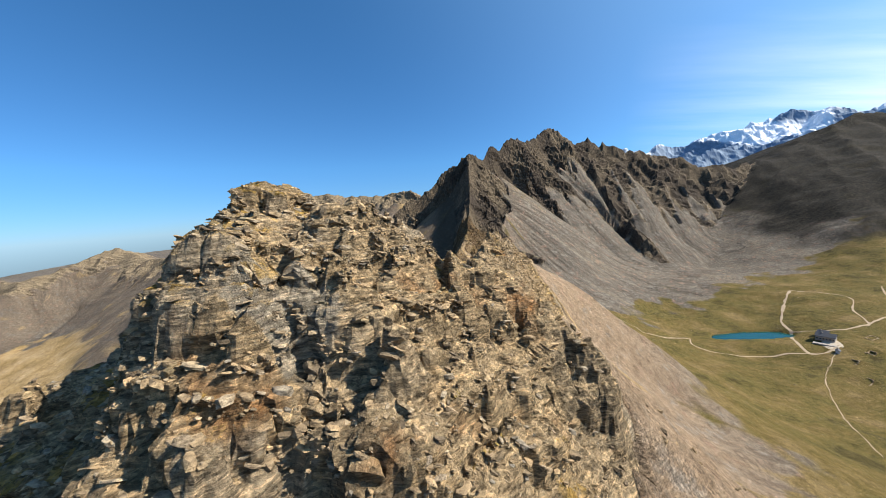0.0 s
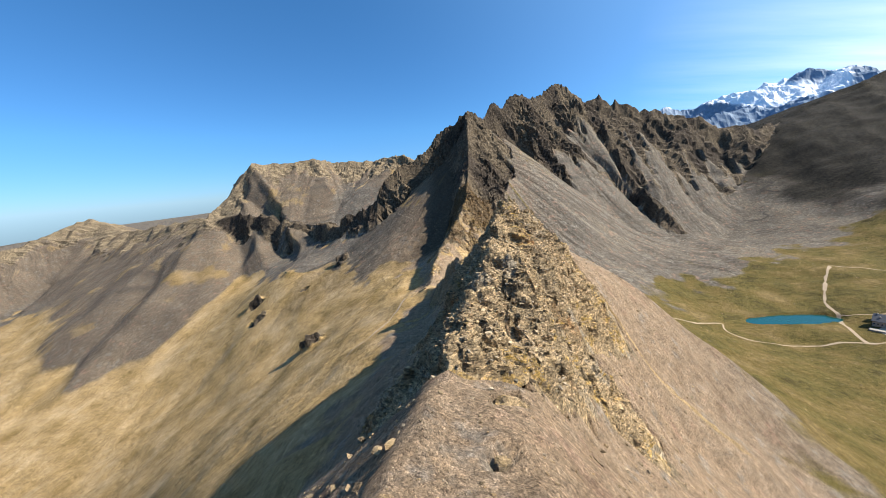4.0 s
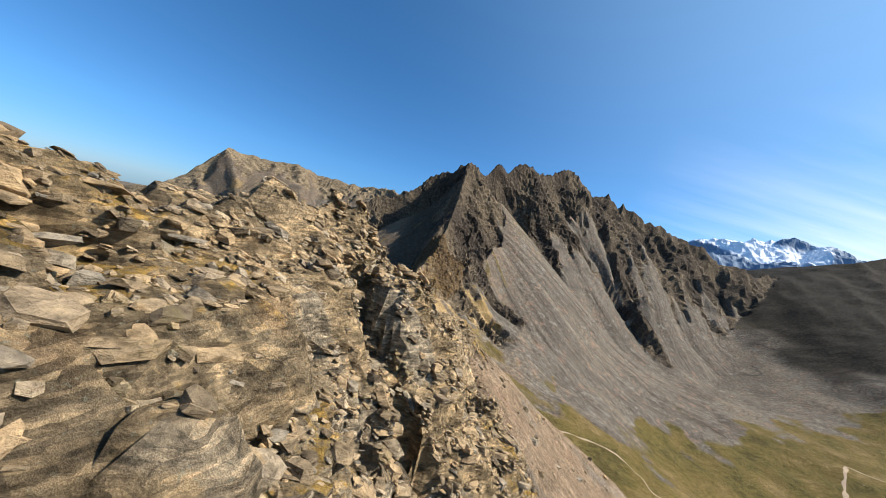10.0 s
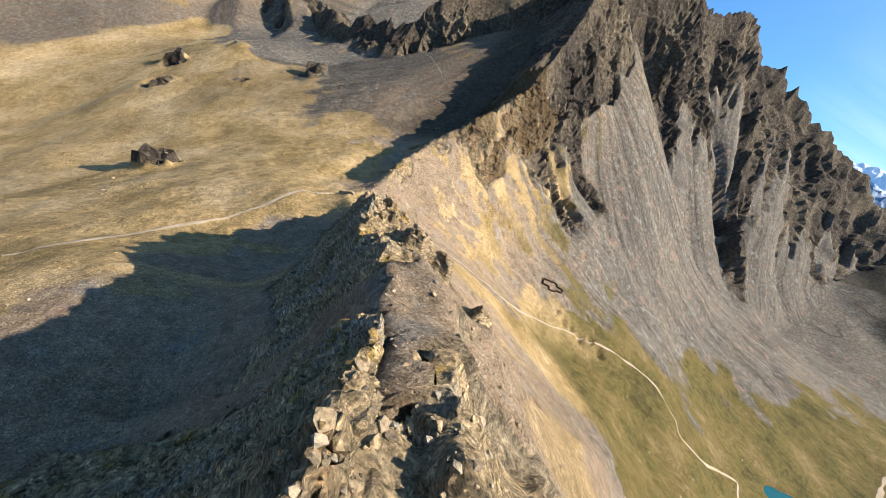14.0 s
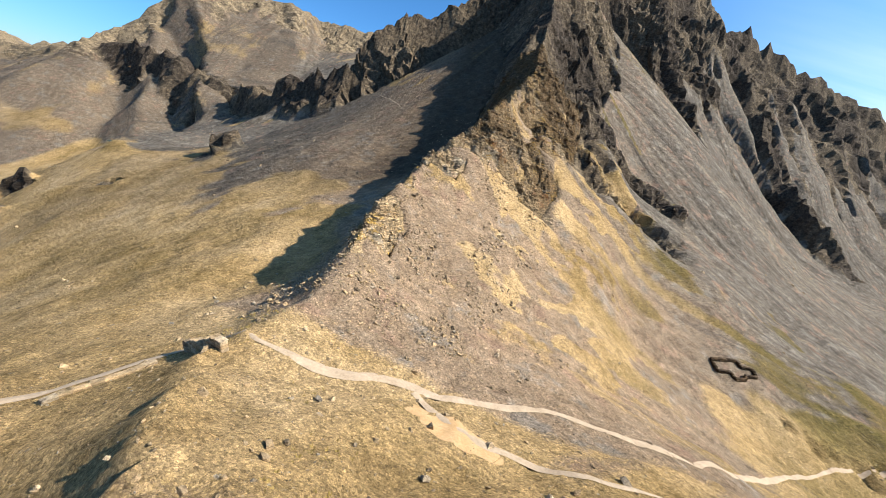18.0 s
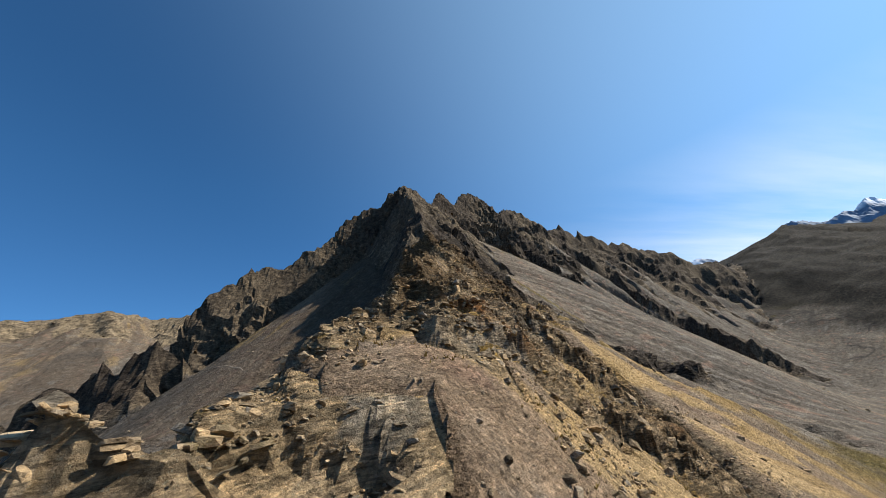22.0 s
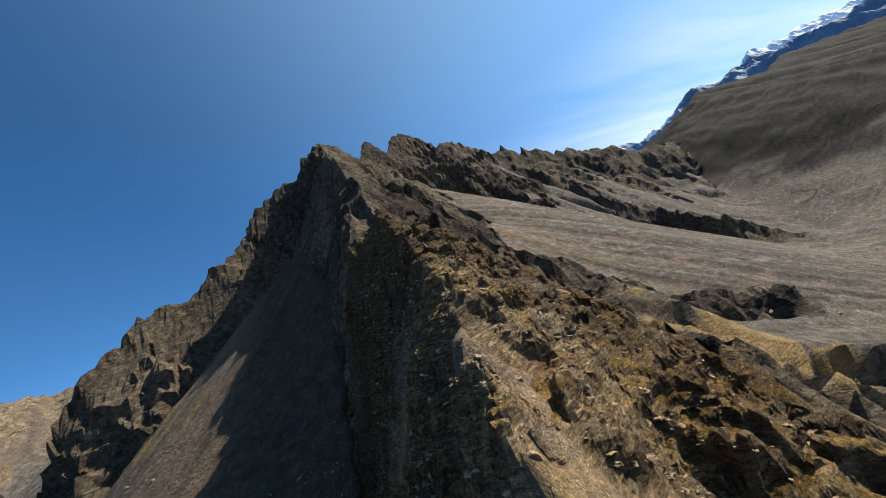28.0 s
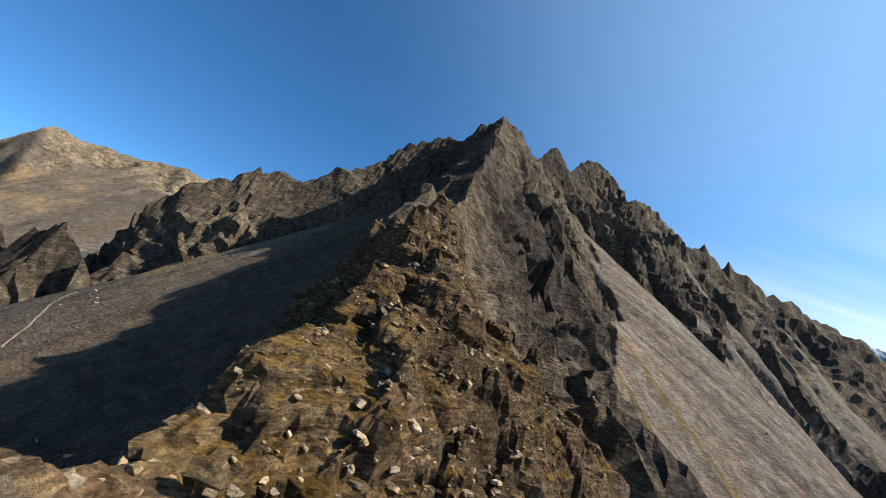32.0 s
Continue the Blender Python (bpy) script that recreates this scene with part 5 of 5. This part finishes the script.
def block(sx, sy, sz, x=0, y=0, z=0, bevel=0.04):
    bm = bmesh.new()
    bmesh.ops.create_cube(bm, size=1, matrix=Matrix.Translation((x, y, z + sz / 2)) @ Matrix.Diagonal((sx, sy, sz, 1)))
    if bevel:
        bmesh.ops.bevel(bm, geom=bm.edges[:], offset=bevel, segments=1, affect="EDGES")
    return bm


def gable(length, width, rise, thick, over, z):
    """A pitched roof along x with eaves."""
    bm = bmesh.new()
    half = width / 2 + over
    L = length / 2 + over
    prof = [(-half, -over * rise / (width / 2)), (0, rise), (half, -over * rise / (width / 2)), (half, -over * rise / (width / 2) + thick), (0, rise + thick), (-half, -over * rise / (width / 2) + thick)]
    rows = [[bm.verts.new((sx * L, py, z + pz)) for py, pz in prof] for sx in (-1, 1)]
    bm.faces.new(rows[0]), bm.faces.new(rows[1][::-1])
    for k in range(6):
        bm.faces.new((rows[0][k], rows[0][(k + 1) % 6], rows[1][(k + 1) % 6], rows[1][k]))
    bmesh.ops.recalc_face_normals(bm, faces=bm.faces)
    return bm


def gable_walls(length, width, height, rise):
    bm = bmesh.new()
    rows = []
    for sx in (-1, 1):
        x = sx * length / 2
        rows.append([bm.verts.new((x, -width / 2, -1.2)), bm.verts.new((x, width / 2, -1.2)), bm.verts.new((x, width / 2, height)), bm.verts.new((x, 0, height + rise)), bm.verts.new((x, -width / 2, height))])
    bm.faces.new(rows[0]), bm.faces.new(rows[1][::-1])
    for k in range(5):
        bm.faces.new((rows[0][k], rows[0][(k + 1) % 5], rows[1][(k + 1) % 5], rows[1][k]))
    bmesh.ops.recalc_face_normals(bm, faces=bm.faces)
    return bm


def window(parent, x, y, z, w, h, flip=0):
    fr = part("window", block(w, 0.14, h, x, y, z, 0.02), TIMBER, parent)
    part("pane", block(w * 0.8, 0.16, h * 0.82, x, y, z + h * 0.09, 0), GLASS, fr)


def house(name, x, y, turn, length, width, height, rise, label, walls, windows):
    root = tagged(new(name), label, "building")
    root.matrix_world = pose(x, y, float(height_at(x, y)[0]) + 0.1, 0, 0, turn)
    part("wall", gable_walls(length, width, height, rise), walls, root)
    roof = part("roof", gable(length, width, rise, 0.28, 0.6, height), ROOFING, root, "dark sheet roof")
    part("chimney", block(0.9, 0.9, 1.6, length * 0.22, 0.6, height + rise * 0.6, 0.03), STONE, roof)
    for side in (-1, 1):
        for k in range(windows):
            for z in np.arange(0.9, height - 1.2, 2.6):
                window(root, (k + 0.5) * length / windows - length / 2, side * (width / 2 + 0.02), z, 0.95, 1.2)
    part("door", block(1.1, 0.16, 2.05, length * 0.3, -width / 2 - 0.02, 0, 0.02), TIMBER, root)
    return root


house("mountain_hut", 345, 318, 124, 12.5, 8, 3.8, 2.4, "stone mountain hut with a dark pitched roof by the lake", STONE, 6)
house("hut_annex", 352, 327, 124, 7, 6, 3.0, 1.8, "low pale annex beside the mountain hut", PLASTER, 2)
house("white_shed", 333, 297, 40, 3.6, 2.4, 1.9, 0.5, "small white shed beside the gravel drive", WHITE, 1)

terrace = tagged(new("terrace"), "stone terrace in front of the mountain hut", "terrace")
terrace.matrix_world = pose(337, 311, float(height_at(337, 311)[0]), 0, 0, 124)
part("slab", block(16, 5, 1.2, 0, 0, -0.8, 0.08), STONE, terrace)
for k in range(6):
    part("post", block(0.12, 0.12, 1.0, -7.5 + 3 * k, 2.2, 0.4, 0.01), TIMBER, terrace)

# ---- old stone walls ----
def straight_line(points, gap):
    out = []
    for a, b in zip(np.array(points, float), np.array(points[1:], float)):
        n = max(round(float(np.linalg.norm(b - a)) / gap), 1)
        out += [a + (b - a) * k / n for k in range(n)]
    return np.array(out + [np.array(points[-1], float)])


def wall_run(name, points, height, thick, label, group="", stones=None):
    """A dry stone wall along a line, of rough blocks in courses."""
    root = tagged(new(name), label, "stone wall", group)
    line = straight_line(points, 1.0)
    root.matrix_world = Matrix.Translation((*line[0], float(height_at(*line[0])[0])))
    for k in range(len(line) - 1):
        a, b = line[k], line[k + 1]
        mid, way = (a + b) / 2, b - a
        length = float(np.hypot(*way))
        for c in range(max(1, round(height / 0.45))):
            me = (stones or STONES)[int(rng.integers(0, len(STONES)))]
            ob = new("stone", me)
            ob.parent = root
            zc = float(height_at(*mid)[0]) - root.matrix_world.translation.z + 0.45 * c + 0.15
            ob.matrix_local = Matrix.Translation((mid[0] - line[0][0] + rng.normal(0, 0.05), mid[1] - line[0][1] + rng.normal(0, 0.05), zc)) @ Matrix.Rotation(math.atan2(way[1], way[0]) + rng.normal(0, 0.08), 4, "Z") @ Matrix.Diagonal((length * 1.12, thick * rng.uniform(0.85, 1.15), 0.5, 1))
    return root


def stone_mesh(seed):
    rnd = random.Random(seed)
    bm = bmesh.new()
    bmesh.ops.create_cube(bm, size=1)
    bmesh.ops.bevel(bm, geom=bm.edges[:], offset=0.09, segments=1, affect="EDGES")
    for v in bm.verts:
        v.co += Vector((rnd.uniform(-0.06, 0.06), rnd.uniform(-0.06, 0.06), rnd.uniform(-0.06, 0.06)))
    me = bpy.data.meshes.new("stone")
    bm.to_mesh(me)
    bm.free()
    me.materials.append(SCHIST)
    return me


STONES = [stone_mesh(40 + k) for k in range(6)]
DARK_STONES = [me.copy() for me in STONES]
for me in DARK_STONES:
    me.materials.clear()
    me.materials.append(DARK_SCHIST)
RUIN_PLAN = ((-6.6, -2.3), (-2.4, -1.6), (-2, -3.5), (2.2, -2.3), (2.5, -1.2), (6.6, -0.5), (7, 2), (3, 1.6), (2.5, 3.4), (-1.9, 2.6), (-6.4, 1.8), (-6.6, -2.3))
wall_run("ruined_wall", [(95.3 + u, 380 + v) for u, v in RUIN_PLAN], 1.1, 0.75, "dark roofless dry stone walls of an old ruin", "", DARK_STONES)
wall_run("saddle_wall", [(-22, 319), (-19, 317.4), (-15.5, 315.8)], 1.2, 0.9, "low dark dry stone wall on the saddle")
wall_run("path_wall", [(-23, 316), (-25, 312.5), (-27, 309)], 0.5, 0.6, "row of pale stones edging the saddle path")

wall_run("old_foundation", [(378, 310), (386, 312), (385, 317), (377, 315), (378, 310)], 0.5, 0.7, "low rectangle of tumbled foundation stones in the meadow", "old foundations by the hut")
wall_run("old_foundation", [(350, 287), (357, 289), (356, 293), (349, 291), (350, 287)], 0.5, 0.7, "small square of old foundation stones in the meadow", "old foundations by the hut")
wall_run("old_foundation", [(325, 278), (333, 281), (331, 285)], 0.5, 0.7, "broken corner of an old stone foundation", "old foundations by the hut")
wall_run("old_foundation", [(308, 253), (316, 257), (314, 260)], 0.5, 0.7, "broken corner of an old stone foundation", "old foundations by the hut")


# ---- bare soil pans below the saddle ----
def soil_patch(x, y, rx, ry, turn, mat, label, seed):
    rings, n = 7, 40
    a = np.linspace(0, 2 * math.pi, n, endpoint=False)
    rim = 1 + 0.28 * fbm(np.cos(a) * 1.6 + seed, np.sin(a) * 1.6, 3, seed)
    r = np.linspace(0, 1, rings)[:, None] * rim[None]
    u, v = rx * r * np.cos(a), ry * r * np.sin(a)
    px, py = x + u * math.cos(turn) - v * math.sin(turn), y + u * math.sin(turn) + v * math.cos(turn)
    pz = height_at(px.ravel(), py.ravel()) + np.repeat(np.linspace(0.14, 0.02, rings), n)
    k = np.arange(rings - 1)[:, None] * n + np.arange(n)[None]
    k2 = np.arange(rings - 1)[:, None] * n + (np.arange(n)[None] + 1) % n
    faces = np.stack([k, k + n, k2 + n, k2], -1).reshape(-1, 4)
    return tagged(new("soil_patch", mesh_from("soil_patch", np.column_stack([px.ravel(), py.ravel(), pz]), faces, mat, True)), label, "bare soil", kind="structure")


ORANGE_MUD = plain_material("orange_mud", (0.40, 0.25, 0.12), (0.52, 0.34, 0.18), 0.8, 0.95, 0.03)
RED_EARTH = plain_material("red_earth", (0.30, 0.13, 0.08), (0.42, 0.21, 0.14), 1.2, 0.95, 0.04)
YARD = plain_material("yard_gravel", (0.38, 0.31, 0.23), (0.55, 0.47, 0.37), 0.7, 0.95, 0.05)
soil_patch(340, 309, 11, 6, 0.9, YARD, "pale trodden gravel yard in front of the hut", 33)
soil_patch(8, 313.5, 5.5, 2.2, -0.5, ORANGE_MUD, "dried orange mud pan beside the saddle path", 31)
soil_patch(23, 306, 3.6, 1.8, -0.2, RED_EARTH, "patch of bare red earth on the slope", 32)


# ---- pale broken face on the buttress of the second peak ----
PALE_ROCK = plain_material("pale_schist", (0.34, 0.255, 0.20), (0.55, 0.44, 0.36), 0.5, 0.9, 0.12)
face = tagged(new("pale_rock_face"), "pale pinkish freshly broken face on the grey buttress", "rock face")
face_z = float(height_at(47, 494)[0])
face.matrix_world = Matrix.Translation((47, 494, face_z))
PALE_SLABS = []
for k in range(6):
    me = SLABS[k].copy()
    me.materials.clear()
    me.materials.append(PALE_ROCK)
    PALE_SLABS.append(me)
for k in range(26):
    ox, oy, w = random.uniform(-2.2, 3.0), random.uniform(-5, 6), random.uniform(1.6, 3.2)
    ob = new("slab", PALE_SLABS[k % 6])
    ob.parent = face
    ob.matrix_local = (Matrix.Translation((ox, oy, float(height_at(47 + ox, 494 + oy)[0]) - face_z + random.uniform(-0.2, 0.5)))
                       @ Matrix.Rotation(random.uniform(-0.4, 0.5), 4, "Z") @ Matrix.Rotation(random.uniform(0.9, 1.3), 4, "X")
                       @ Matrix.Rotation(random.uniform(0, 6.28), 4, "Z") @ Matrix.Diagonal((w, w * 1.1, w * 0.3, 1)))
soil_patch(403, 265, 8, 4.5, 0.3, DUST, "pale gravel pan in the meadow", 34)
